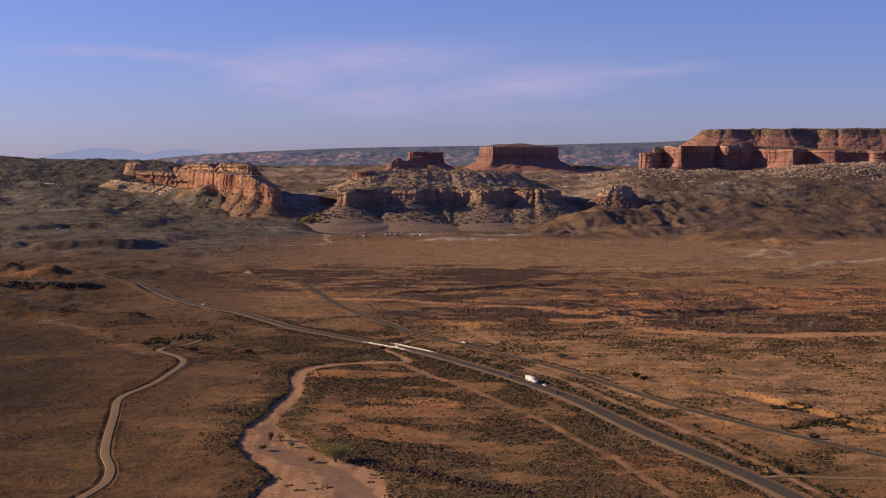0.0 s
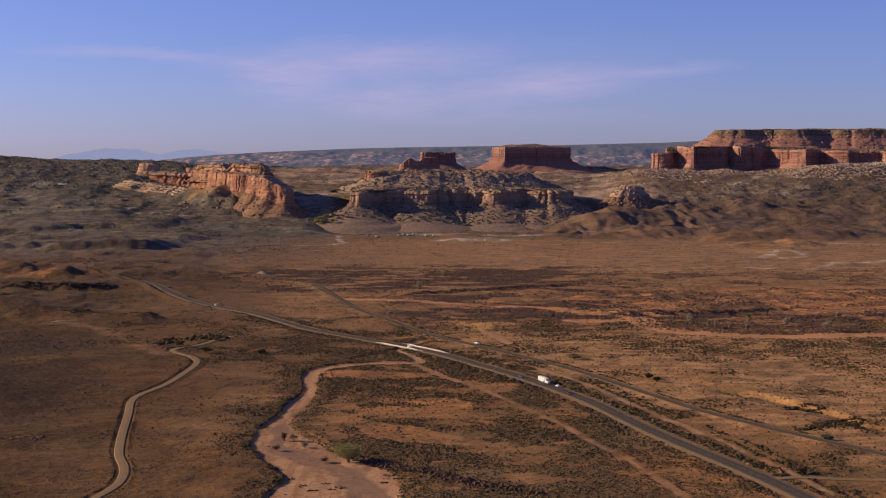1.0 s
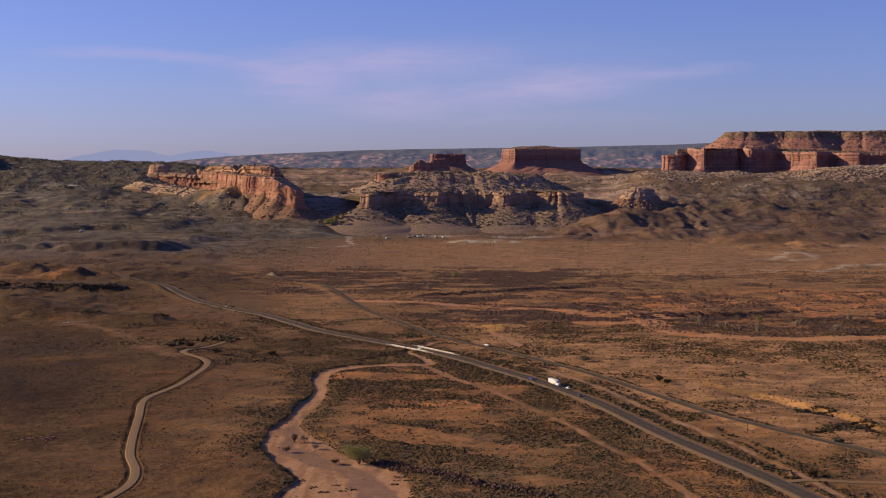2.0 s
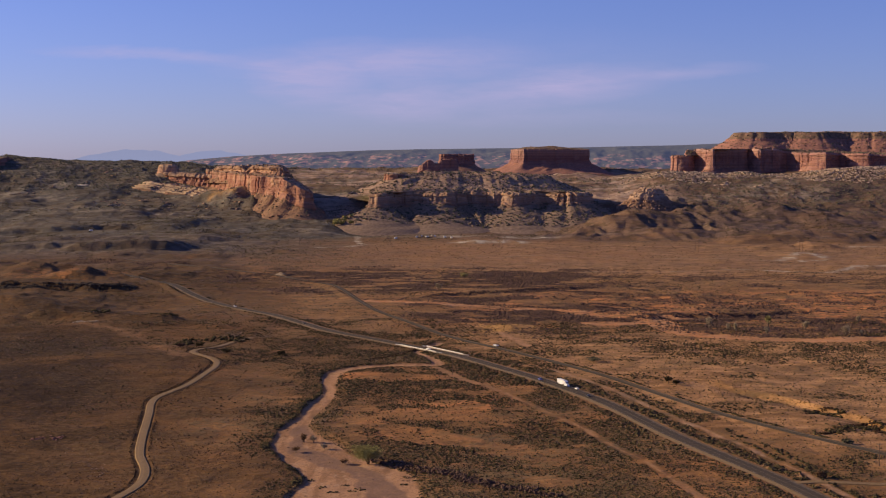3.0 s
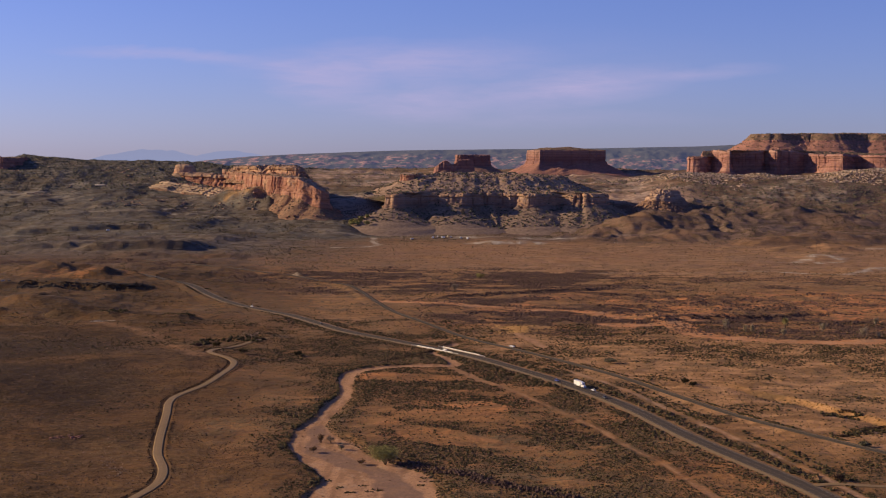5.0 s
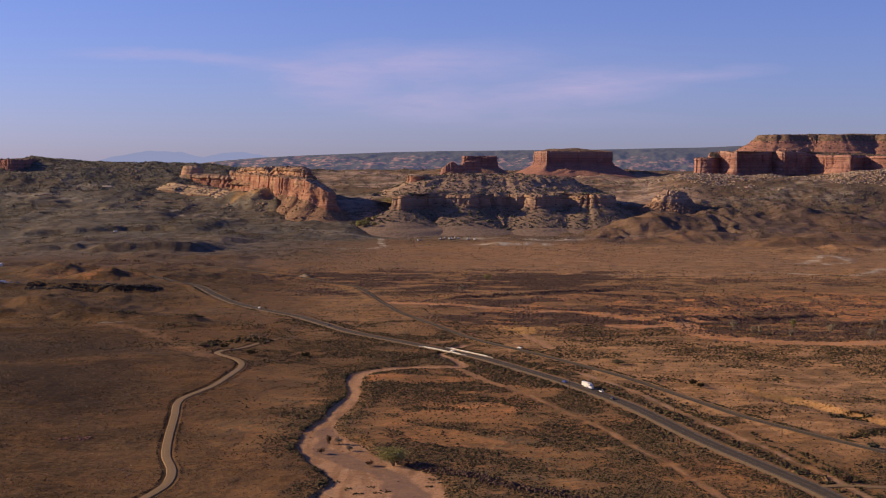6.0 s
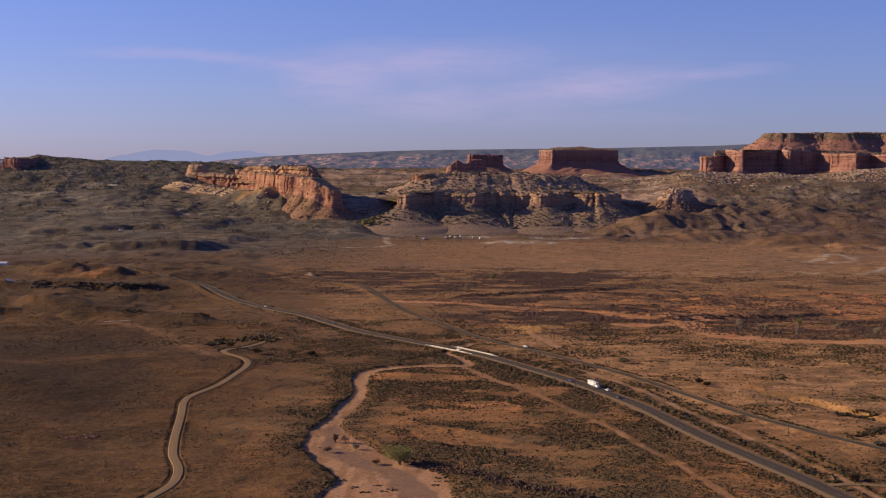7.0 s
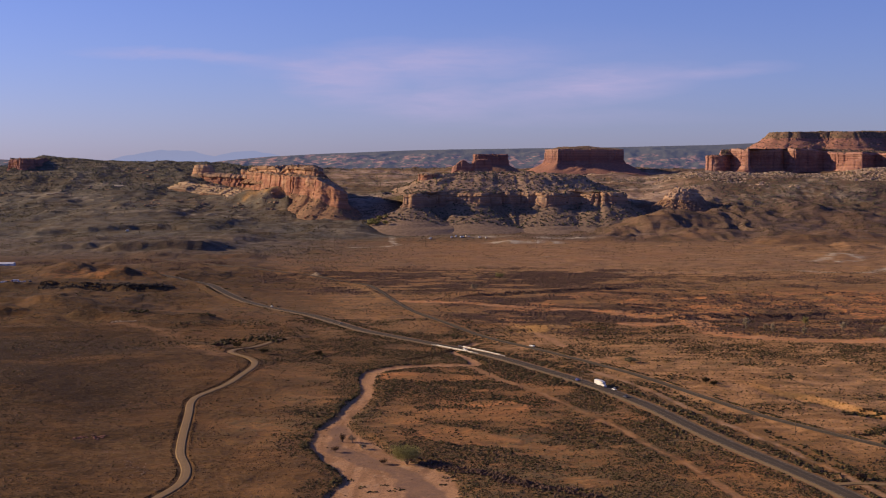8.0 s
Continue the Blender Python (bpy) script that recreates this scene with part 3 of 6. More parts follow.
    h = scarp(h, x, y, 2850, -900, -480, 7, 0.03, 200, 14, 8)
    h = scarp(h, x, y, 3040, -1000, -620, 10, 0.05, 200, 16, 9)
    h = scarp(h, x, y, 1330, -620, -420, 3, 0.05, 60, 12, 10)
    h = scarp(h, x, y, 1385, -330, -215, 2.5, 0.1, 60, 12, 11)
    h = mound(h, x, y, -633, 2080, 80, 70, 12, 0, 4)
    h = mound(h, x, y, -530, 1960, 70, 60, 11, 0, 6)
    # short cut banks on the flats
    for cy, xa, xb, rise in ((2100, 96, 134, 2.6), (2127, 172, 210, 2.4), (2183, 288, 312, 2.4), (2215, 330, 352, 2.0), (2060, 420, 470, 1.6), (1990, 470, 500, 2.0), (1880, 390, 430, 1.8), (2290, 60, 110, 1.5), (1950, 250, 300, 1.4)):
        h = scarp(h, x, y, cy, xa + 25, xb - 25, rise, 0.1, 45, 5, cy * 0.01)
    for cy, xa, xb, rise in ((1470, -415, -365, 5), (1440, -520, -445, 6), (1465, -305, -258, 5), (1530, -470, -400, 4), (1640, -560, -480, 5), (1690, -420, -350, 4)):
        h = scarp(h, x, y, cy, xa + 20, xb - 20, rise, 0.15, 40, 8, cy * 0.01)
    h = scarp(h, x, y, 2868, -20, 84, 6, -0.05, 70, 9, 21)
    h = mound(h, x, y, 28, 1402, 36, 26, 4, 0.2, 22)
    for cx, cy, rx, ry, rise, sd in ((-480, 1432, 46, 34, 6, 41), (-440, 1450, 60, 40, 8, 42), (-385, 1446, 44, 30, 6, 43), (-325, 1436, 40, 26, 6, 44), (-560, 1500, 60, 44, 8, 45), (-500, 1560, 50, 30, 6, 46)):
        h = mound(h, x, y, cx, cy, rx, ry, rise, 0.1, sd)
    # western foreground swell
    h = mound(h, x, y, -420, 1010, 260, 330, 12, 0.3, 7)
    h = mound(h, x, y, -330, 1420, 150, 120, 6, 0.3, 8)
    return h


def line_height(line, smooth_n, lift):
    z = terrain(line[:, 0], line[:, 1])
    k = np.ones(smooth_n) / smooth_n
    zp = np.pad(z, smooth_n // 2, mode="edge")
    return np.convolve(zp, k, "valid")[: len(z)] + lift


HIGHWAY_Z = line_height(HIGHWAY, 17, 0.5)
RAIL_Z = line_height(RAIL, 17, 0.7)
DIRT_Z = line_height(DIRT_ROAD, 9, 0.15)
SIDE_Z = line_height(SIDE_ROAD, 5, 0.3)


def x_at(line, y):
    o = np.argsort(line[:, 1])
    return np.interp(y, line[o, 1], line[o, 0])


def thickets(x, y):
    """How densely the leafless creek thicket stands."""
    n1 = fbm(x * 0.6, y, 46, 5, 0.6, seed=91)
    za = smooth(y, 1740, 1800) * (1 - smooth(y, 2120, 2260)) * (1 - smooth(x, 120, 220)) * smooth(x, -330, -180) * smooth(n1, -0.22, 0.02)
    zb = smooth(y, 1420, 1460) * (1 - smooth(y, 1720, 1760)) * (1 - smooth(x, 120, 240)) * smooth(x, -90, -40) * smooth(fbm(x * 0.6, y, 36, 4, 0.6, seed=92), -0.12, 0.08)
    zc = smooth(y, 1365, 1395) * (1 - smooth(y, 1500, 1540)) * smooth(x, 150, 200) * smooth(fbm(x, y * 2, 60, 4, 0.6, seed=93), -0.18, 0.04)
    zd = 0.36 * smooth(n1, -0.05, 0.4) * smooth(x, -120, 40) * smooth(y, 1290, 1400) * (1 - smooth(y, 2000, 2200))
    ze = smooth(y, 1900, 1960) * (1 - smooth(y, 2090, 2160)) * smooth(x, -420, -300) * (1 - smooth(x, 40, 160)) * smooth(fbm(x, y, 40, 3, seed=94), -0.2, 0.2)
    zf = smooth(y, 2150, 2190) * (1 - smooth(y, 2280, 2340)) * smooth(x, -860, -800) * (1 - smooth(x, -480, -400)) * smooth(fbm(x, y, 50, 3, seed=95), -0.25, 0.15)
    return np.clip(za * 0.8 + zb * 0.75 + zc * 0.9 + zd + ze * 0.85 + zf * 0.7, 0, 1) * smooth(fbm(x * 0.45, y, 24, 4, 0.65, seed=96), -0.62, -0.15)


def bare_ground(x, y):
    """Open sandy patches between the wash and the highway."""
    n = 0.5 * fbm(x, y, 22, 4, seed=87)
    out = np.zeros_like(x)
    for cx, cy, rx, ry, lean in ((-45, 868, 46, 24, -0.7), (-62, 1078, 44, 26, -0.1), (20, 815, 20, 24, 0.0), (-8, 960, 30, 18, -0.4), (35, 730, 26, 14, -0.3)):
        a, b = x - cx, y - cy - lean * (x - cx)
        out = np.maximum(out, 1 - smooth(np.hypot(a / rx, b / ry) + n, 0.6, 1.05))
    return out


def sage_cover(x, y):
    """How densely sagebrush stands on the near valley floor, and the patches in which it grows."""
    xw, xh, xr = x_at(WASH, y), x_at(HIGHWAY, y), x_at(RAIL, y)
    patch = fbm(x, y, 42, 5, 0.6, seed=81)
    wet = smooth(xw - 45 + 12 * fbm(x, y, 30, 2, seed=84) - x, 0, -30)  # east of the wash's west bank
    dens = 0.012 + 0.09 * smooth(patch, 0.05, 0.55)
    clump = fbm(x, y, 15, 4, 0.6, seed=85)
    dens = dens + wet * (x < xh) * (0.10 + 0.95 * smooth(patch + 0.55 * clump + 0.3 * (1 - smooth(y, 730, 880)), -0.42, 0.12))
    dens = np.where((x > xh) & (x < xr), 0.08 + 0.75 * smooth(patch + 0.5 * clump, 0.0, 0.4), dens)
    dens = np.where(x > xr, 0.09 + 0.4 * smooth(patch, 0.1, 0.6), dens)
    dh, _, _ = near_line(x, y, HIGHWAY, 30)
    dens = np.where((dh > 9.0) & (dh < 22 + 8 * clump), np.maximum(dens, 0.75 + 0.2 * clump), dens)
    dw, _, aw = near_line(x, y, WASH, 60)
    edge = dw - along_z(WASH[:, 2], aw)
    dens = np.where((edge > 0) & (edge < 15 + 8 * clump), np.maximum(dens, 0.75 + 0.3 * clump), dens)
    field = smooth(x, -210, -175) * (1 - smooth(x, -75, -45)) * smooth(y, 1095, 1150) * (1 - smooth(y, 1290, 1330))
    dens = np.maximum(dens, field * (0.15 + 0.8 * smooth(patch + 0.5 * clump, -0.35, 0.15)))
    verge = smooth(x, 120, 170) * smooth(y, 1170, 1215) * (1 - smooth(y, 1275, 1300))
    dens = np.maximum(dens, verge * (0.25 + 0.7 * smooth(clump, -0.3, 0.2)))
    dens = dens * (1 - 0.9 * bare_ground(x, y))
    return np.where(y > 1180, np.maximum(dens, 0.3 * smooth(patch, -0.3, 0.3) * (x > -330) + 0.1), dens), patch


def along_z(z, a):
    return np.interp(a * (len(z) - 1), np.arange(len(z)), z)


def ground(x, y, cover=False):
    """Height of the ground, and with cover the soils that lie on it."""
    x, y = np.asarray(x, float).ravel(), np.asarray(y, float).ravel()
    h = terrain(x, y)
    # dry wash with cut banks
    dw, sw, aw = near_line(x, y, WASH, 90)
    half = along_z(WASH[:, 2], aw) + np.minimum(2.8, 0.25 * along_z(WASH[:, 2], aw)) * fbm(x, y, 26, 2, seed=21) + 0.8 * fbm(x, y, 10, 2, seed=22) + 0.5
    wash = 1 - smooth(dw - half, -1.2, np.where(sw < 0, 9.0 + 3 * fbm(x, y, 12, 2, seed=23), 1.6))
    bed = along_z(line_height(WASH, 15, -1.0), aw)
    h = np.where(dw < 80, h + (np.minimum(bed, h - 0.9) + fbm(x, y, 9, 2, seed=9) * 0.15 - h) * wash, h)
    # gully with a high bank on its far side
    dg, sg, ag = near_line(x, y, GULLY, 60)
    cut = np.exp(-((np.clip(dg, 0, 60) / 16) ** 2)) * smooth(-sg * dg, -2, 3) * smooth(ag, 0.15, 0.45)
    h = h - np.where(dg < 60, cut * 3.0, 0)
    for line, rise, sd in ((BANK_A, 3.0, 1), (BANK_B, 3.2, 1)):
        d, s, a = near_line(x, y, line, 130)
        h = h + np.where(d < 120, rise * smooth(s * d, -3, 3) * np.exp(-np.clip(d, 0, 200) / 60) * smooth(a, 0, 0.1) * (1 - smooth(a, 0.85, 1)), 0)
    # road beds
    roads = []
    for line, z, flat, out in ((RAIL, RAIL_Z, 4.5, 5.0), (HIGHWAY, HIGHWAY_Z, 8.6, 7.0), (SIDE_ROAD, SIDE_Z, 3.0, 3.0), (DIRT_ROAD, DIRT_Z, 3.2, 3.0)):
        d, s, a = near_line(x, y, line, 60)
        f = 1 - smooth(d, flat, flat + out)
        if line is HIGHWAY:
            f = f * (1 - 0.999 * (wash > 0.4) * (d < 40))
        h = np.where(d < 50, h + (along_z(z, a) - 0.45 - h) * f, h)
        if line is HIGHWAY or line is RAIL:
            berm = (2.3 if line is HIGHWAY else 1.3) * smooth(y, 1560, 1680) * np.clip(1 + 0.7 * fbm(x, y, 60, 3, seed=36), 0.1, 2)
            h = h + np.where((d < 50) & (s < 0), berm * np.exp(-(((d - flat - 5) / 4.0) ** 2)), 0)
        if line is DIRT_ROAD:
            h = h + np.where(d < 20, 0.3 * np.exp(-(((d - 4.6) / 1.1) ** 2)), 0)
        roads.append((d, a))
    if not cover:
        return h
    c = {}
    dt, _, _ = near_line(x, y, TRACK, 30)
    dt2, _, _ = near_line(x, y, TRACK_2, 30)
    ds, _, _ = near_line(x, y, SAND_R, 60)
    dr, _, _ = near_line(x, y, RED_BANK, 90)
    n1 = fbm(x, y, 18, 3, seed=31)
    track = np.maximum(0.5 * (1 - smooth(dt + n1 * 1.8, 0.4, 2.2)), 0.62 * (1 - smooth(dt2 + n1 * 2, 0.5, 2.4)))
    track = np.maximum(track, 0.4 * (1 - smooth(dt + n1 * 3, 3, 8)) * smooth(y, 1010, 1060))
    c["sand"] = np.clip(np.maximum.reduce([(1 - smooth(dw - half + np.where(sw < 0, 2.4 * n1, 0), -0.6, np.where(sw < 0, 2.6, 1.0))), track, 0.3 * (1 - smooth(ds + n1 * 5, 5, 11)), 0.22 * (1 - smooth(roads[1][0], 8, 12)) * (1 - smooth(y, 1150, 1350))]), 0, 1)
    c["red"] = np.clip(smooth(y, 1330, 1480) * (1 - smooth(y, 1690 + 0.2 * x, 1830 + 0.2 * x)) * smooth(x, -130, 120) * smooth(fbm(x, y, 36, 4, seed=41) + 0.0012 * x, -0.1, 0.4)
                       + 0.35 * smooth(fbm(x, y, 60, 3, seed=45), 0.1, 0.5) * (x > x_at(WASH, y)) * (x < x_at(HIGHWAY, y)) * (y < 1150)
                       + 1.7 * (1 - smooth(dr + 16 * n1, 22, 60)) * smooth(fbm(x * 0.7, y, 22, 4, seed=46), -0.3, 0.25)
                       + 0.42 * bare_ground(x, y) + 1.0 * (1 - smooth(ds + 5 * n1, 8, 19)) + 0.25 * smooth(fbm(x, y, 220, 3, seed=44), 0.15, 0.6) * (y < 2900) * (y > 2300)
                       + 0.45 * (1 - smooth(np.hypot(x + 560, (y - 1990) * 0.8), 40, 110)), 0, 1)
    c["gold"] = 0.7 * (1 - smooth(np.hypot((x + 572) / 80, (y - 3500) / 62) + 0.3 * n1, 0.6, 1.0)) + 0.3 * np.where(dg < 25, np.exp(-(((dg - 1) / 1.5) ** 2)) * smooth(ag, 0.35, 0.5) * smooth(fbm(x, y, 10, 3, seed=33), -0.25, 0.25), 0) + 1.0 * (np.hypot((x - 28) / 30, (y - 1402) / 30) < 1 + 0.6 * n1)
    c["olive"] = 0.4 * smooth(y, 2050, 2300) * (1 - smooth(y, 2860, 3000)) + smooth(y, 2860, 3000) * smooth(x, -150, 120) * (1 - 0.15 * smooth(y, 3500, 3800))
    c["grey"] = np.clip(smooth(y, 2300, 2600) * (1 - smooth(x, -500, -150)) + smooth(y, 2900, 3050) * (1 - smooth(x, -150, 120)) * 0.8, 0, 1) * (1 - 0.5 * smooth(y, 3550, 3800) * smooth(x, -650, -450)) + 0.1 * smooth(y, 1480, 1700) * (1 - smooth(y, 2300, 2600)) * (1 - smooth(x, -430, -300)) * (1 - c["red"])
    c["grey"] = c["grey"] * (1 - np.clip(c["gold"], 0, 1))
    # second term colours the canyon-mouth floor lighter to lift its dark shadow
    c["rosy"] = np.maximum(smooth(y, 3420, 3560) * smooth(x, -640, -520), smooth(y, 3230, 3300) * smooth(x, -420, -350) * (1 - smooth(x, -260, -220))) * (1 - smooth(y, 4480, 4600)) * (1 - smooth(x, 420, 560)) * smooth(fbm(x * 0.35, y, 70, 4, 0.6, seed=54), -0.25, 0.2)
    pl = 0.9 * np.exp(-(((y - 2960 + 0.25 * (x - 100) - 20 * n1) / 28) ** 2)) * smooth(x, -120, 0) * smooth(fbm(x, y, 120, 3, seed=51), 0.0, 0.5)
    pl = pl + 1.0 * np.exp(-(((y - 2868 - 8 * n1) / 16) ** 2)) * smooth(x, -60, -20) * (1 - smooth(x, 90, 120))
    for line, wide, much in ((PALE_BED, 15, 1.0), (PALE_LOOP, 11, 0.9), (PLAIN_TRACK, 7, 0.4), (PLAIN_TRACK_2, 7, 0.32), (SLOPE_TRACK, 8, 0.7)):
        d, _, _ = near_line(x, y, line, 60)
        pl = pl + much * (1 - smooth(d + wide * 0.6 * fbm(x, y, 20, 3, seed=53), wide * 0.3, wide * 1.2))
    pl = pl + 0.3 * smooth(y, 3400, 3550) * (1 - smooth(y, 4500, 4650)) * smooth(fbm(x * 0.6, y, 70, 4, seed=52), -0.05, 0.4) * (1 - 0.7 * (x < -560) * smooth(y, 3750, 3900))
    dc, _, _ = near_line(x, y, CAMP_ROAD, 60)
    df, _, _ = near_line(x, y, FAN_TRACK, 60)
    pl = pl + 0.8 * (1 - smooth(dc + 2 * n1, 3, 9)) + 0.9 * (1 - smooth(np.hypot((x + 274) / 9, (y - 2040) / 14), 0.6, 1.1)) + 0.35 * (1 - smooth(np.hypot((x + 30) / 90, (y - 3010) / 45) + 0.3 * n1, 0.5, 1))
    c["sand"] = np.maximum(c["sand"], 0.28 * (1 - smooth(df + 8 * n1, 2, 12)))
    pl = pl + 0.45 * (1 - smooth(dt2 + n1 * 1.5, 0.5, 2.2))
    c["pale"] = np.clip(pl, 0, 1)
    dk, _, _ = near_line(x, y, CREEK, 60)
    n2 = fbm(x, y, 14, 3, seed=34)
    ribbon = np.maximum(1 - smooth(dk + 7 * n2 + 5 * n1, 8, 17), 1 - smooth(ds + 5 * n1, 10, 20))
    c["red"] = np.clip(c["red"] + ribbon, 0, 1)
    dbed, _, abed = near_line(x, y, WASH_BED, 40)
    c["bed"] = 1 - smooth(dbed + 4 * n1 - 3 - 6 * abed, 0, 3)
    db, _, _ = near_line(x, y, SANDBAR, 40)
    c["sand"] = np.maximum(c["sand"], 0.8 * (1 - smooth(db + 3 * n2, 3, 7)))
    c["sage"] = sage_cover(x, y)[0] * (1 - c["sand"]) * (y < 1600)
    c["tuft"] = smooth(-x / y, 0.215, 0.285) * smooth(y, 860, 960) * (1 - smooth(y, 1300, 1400)) * smooth(fbm(x * 0.7, y, 80, 4, 0.6, seed=73), -0.75, -0.15)
    c["grass"] = (1 - smooth(x - x_at(WASH, y) + 40 * fbm(x, y, 90, 3, seed=71) + 0.28 * np.clip(y - 1150, 0, 2000), -75, 5)) * (1 - smooth(y, 2500, 2900)) * (1 - 0.6 * np.maximum(smooth(x, -240, -170) * smooth(y, 960, 1120), 0.8 * smooth(x, -340, -270) * smooth(y, 1150, 1230)) * (1 - smooth(y, 1500, 1700))) * (0.75 + 0.25 * smooth(fbm(x, y, 150, 3, seed=72), -0.3, 0.3)) * (1 - c["sand"])
    c["tan"] = smooth(x - x_at(RAIL, y), -60, 10) * (1 - smooth(y, 1300, 1400)) * (1 - c["sand"]) + (0.26 + 1.0 * smooth(y, 1800, 2250) * smooth(x, -150, 200) + 0.3 * smooth(y, 2150, 2300)) * smooth(y, 1300, 1400) * (1 - smooth(y, 2800, 2950)) * smooth(x, -330, -150)
    c["tan"] = np.clip(c["tan"], 0, 1)
    c["far"] = smooth(y, 1250, 1600) * (1 - 0.65 * smooth(y, 2080, 2200) * (1 - smooth(y, 2820, 2950)) * smooth(x, -350, -150))
    c["ribbon"] = ribbon * smooth(fbm(x, y, 26, 3, seed=47), -0.5, -0.1)
    c["far"] = c["far"] * (1 + 0.7 * smooth(x, 380, 480) * smooth(y, 3360, 3440) * (1 - smooth(y, 3720, 3820)))
    c["thick"] = np.clip(thickets(x, y) * 1.2, 0, 0.9) * (1 - ribbon)
    c["brush"] = np.clip(0.35 + 0.9 * fbm(x, y, 55, 4, seed=61) + 0.2 * smooth(y, 3500, 3700), 0, 1) * (1 - c["sand"]) * (1 - 0.8 * c["grass"])
    return h, c


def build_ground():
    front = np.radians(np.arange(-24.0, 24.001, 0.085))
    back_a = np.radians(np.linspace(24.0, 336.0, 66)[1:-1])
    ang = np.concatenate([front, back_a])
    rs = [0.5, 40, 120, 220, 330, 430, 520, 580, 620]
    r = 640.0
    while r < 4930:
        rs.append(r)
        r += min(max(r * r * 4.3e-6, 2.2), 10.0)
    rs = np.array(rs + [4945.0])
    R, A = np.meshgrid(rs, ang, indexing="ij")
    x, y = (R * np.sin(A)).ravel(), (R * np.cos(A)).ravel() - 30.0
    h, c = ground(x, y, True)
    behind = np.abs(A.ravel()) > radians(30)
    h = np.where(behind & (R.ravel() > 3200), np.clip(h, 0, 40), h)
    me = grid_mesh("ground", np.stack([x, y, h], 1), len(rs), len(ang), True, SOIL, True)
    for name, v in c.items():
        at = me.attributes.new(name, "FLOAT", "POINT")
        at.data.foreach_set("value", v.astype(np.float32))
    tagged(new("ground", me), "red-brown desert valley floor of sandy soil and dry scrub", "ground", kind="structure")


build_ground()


def strip(name, line, z, offs, lifts, mat, parent=None, label="", category="", kind=""):
    """A ribbon along a line: offsets to the right of it and their lifts over the line's height."""
    p = line[:, :2]
    t = np.gradient(p, axis=0)
    t /= np.linalg.norm(t, axis=1)[:, None]
    nrm = np.stack([t[:, 1], -t[:, 0]], 1)
    co = np.stack([np.column_stack([p + nrm * o, z + l]) for o, l in zip(offs, lifts)], 1)
    me = grid_mesh(name, co.reshape(-1, 3), len(p), len(offs), False, mat)
    me.polygons.foreach_set("use_smooth", np.zeros(len(me.polygons), dtype=bool))
    ob = new(name, me)
    if parent:
        under(ob, parent)
    return tagged(ob, label, category, kind=kind)


road = thing("road", "grey worn asphalt highway with gravel shoulders crossing the valley", "road", kind="structure")
strip("asphalt", HIGHWAY, HIGHWAY_Z, (-4.5, -4.4, -2.2, 0, 2.2, 4.4, 4.5), (-0.5, 0, 0.07, 0.12, 0.07, 0, -0.5), ASPHALT, road)
strip("shoulder", HIGHWAY, HIGHWAY_Z, (-7.6, -5.4, -4.4), (-0.55, -0.10, -0.03), GRAVEL, road, "pale gravel shoulder")
strip("shoulder", HIGHWAY, HIGHWAY_Z, (4.4, 5.4, 7.6), (-0.03, -0.10, -0.55), GRAVEL, road, "pale gravel shoulder")
for o, m in ((-3.8, WHITE_LINE), (3.8, WHITE_LINE), (-0.2, YELLOW_LINE), (0.2, YELLOW_LINE)):
    strip("lane_line", HIGHWAY, HIGHWAY_Z, (o - 0.05, o + 0.05), (0.125 - abs(o) * 0.018, 0.125 - abs(o) * 0.018), m, road)
dirt_road = thing("dirt_road", "pale winding unpaved road with wheel ruts and low berms", "road", kind="structure")
strip("roadbed", DIRT_ROAD, DIRT_Z, (-2.8, -2.35, 0, 2.35, 2.8), (-0.5, 0.0, 0.1, 0.0, -0.5), DIRT, dirt_road)
for o in (-1.5, -0.3, 0.9, 1.9):
    strip("wheel_rut", DIRT_ROAD, DIRT_Z, (o - 0.22, o + 0.22), (0.115 - abs(o) * 0.038, 0.115 - abs(o) * 0.038), RUT, dirt_road)
side_road = thing("side_road", "packed dirt side road joining the highway", "road", kind="structure")
strip("roadbed", SIDE_ROAD, SIDE_Z, (-3.2, -2.6, 0, 2.6, 3.2), (-0.6, 0.0, 0.1, 0.0, -0.6), DIRT, side_road)
railway = thing("railway", "single railway track on a low grey ballast bank", "railway", kind="structure")
strip("ballast", RAIL, RAIL_Z, (-4.5, -2.2, 2.2, 4.5), (-0.85, 0.15, 0.15, -0.85), BALLAST, railway)
for o in (-0.72, 0.72):
    strip("rail", RAIL, RAIL_Z, (o - 0.07, o - 0.06, o + 0.06, o + 0.07), (0.15, 0.34, 0.34, 0.15), STEEL, railway)

# ---- mesas and buttes ----
def cells(a, b):
    """Blocks: a random value, about -1 to 1, for each unit square."""
    return _lat[np.floor(a).astype(int) % 256, np.floor(b).astype(int) % 256] * 2 - 1


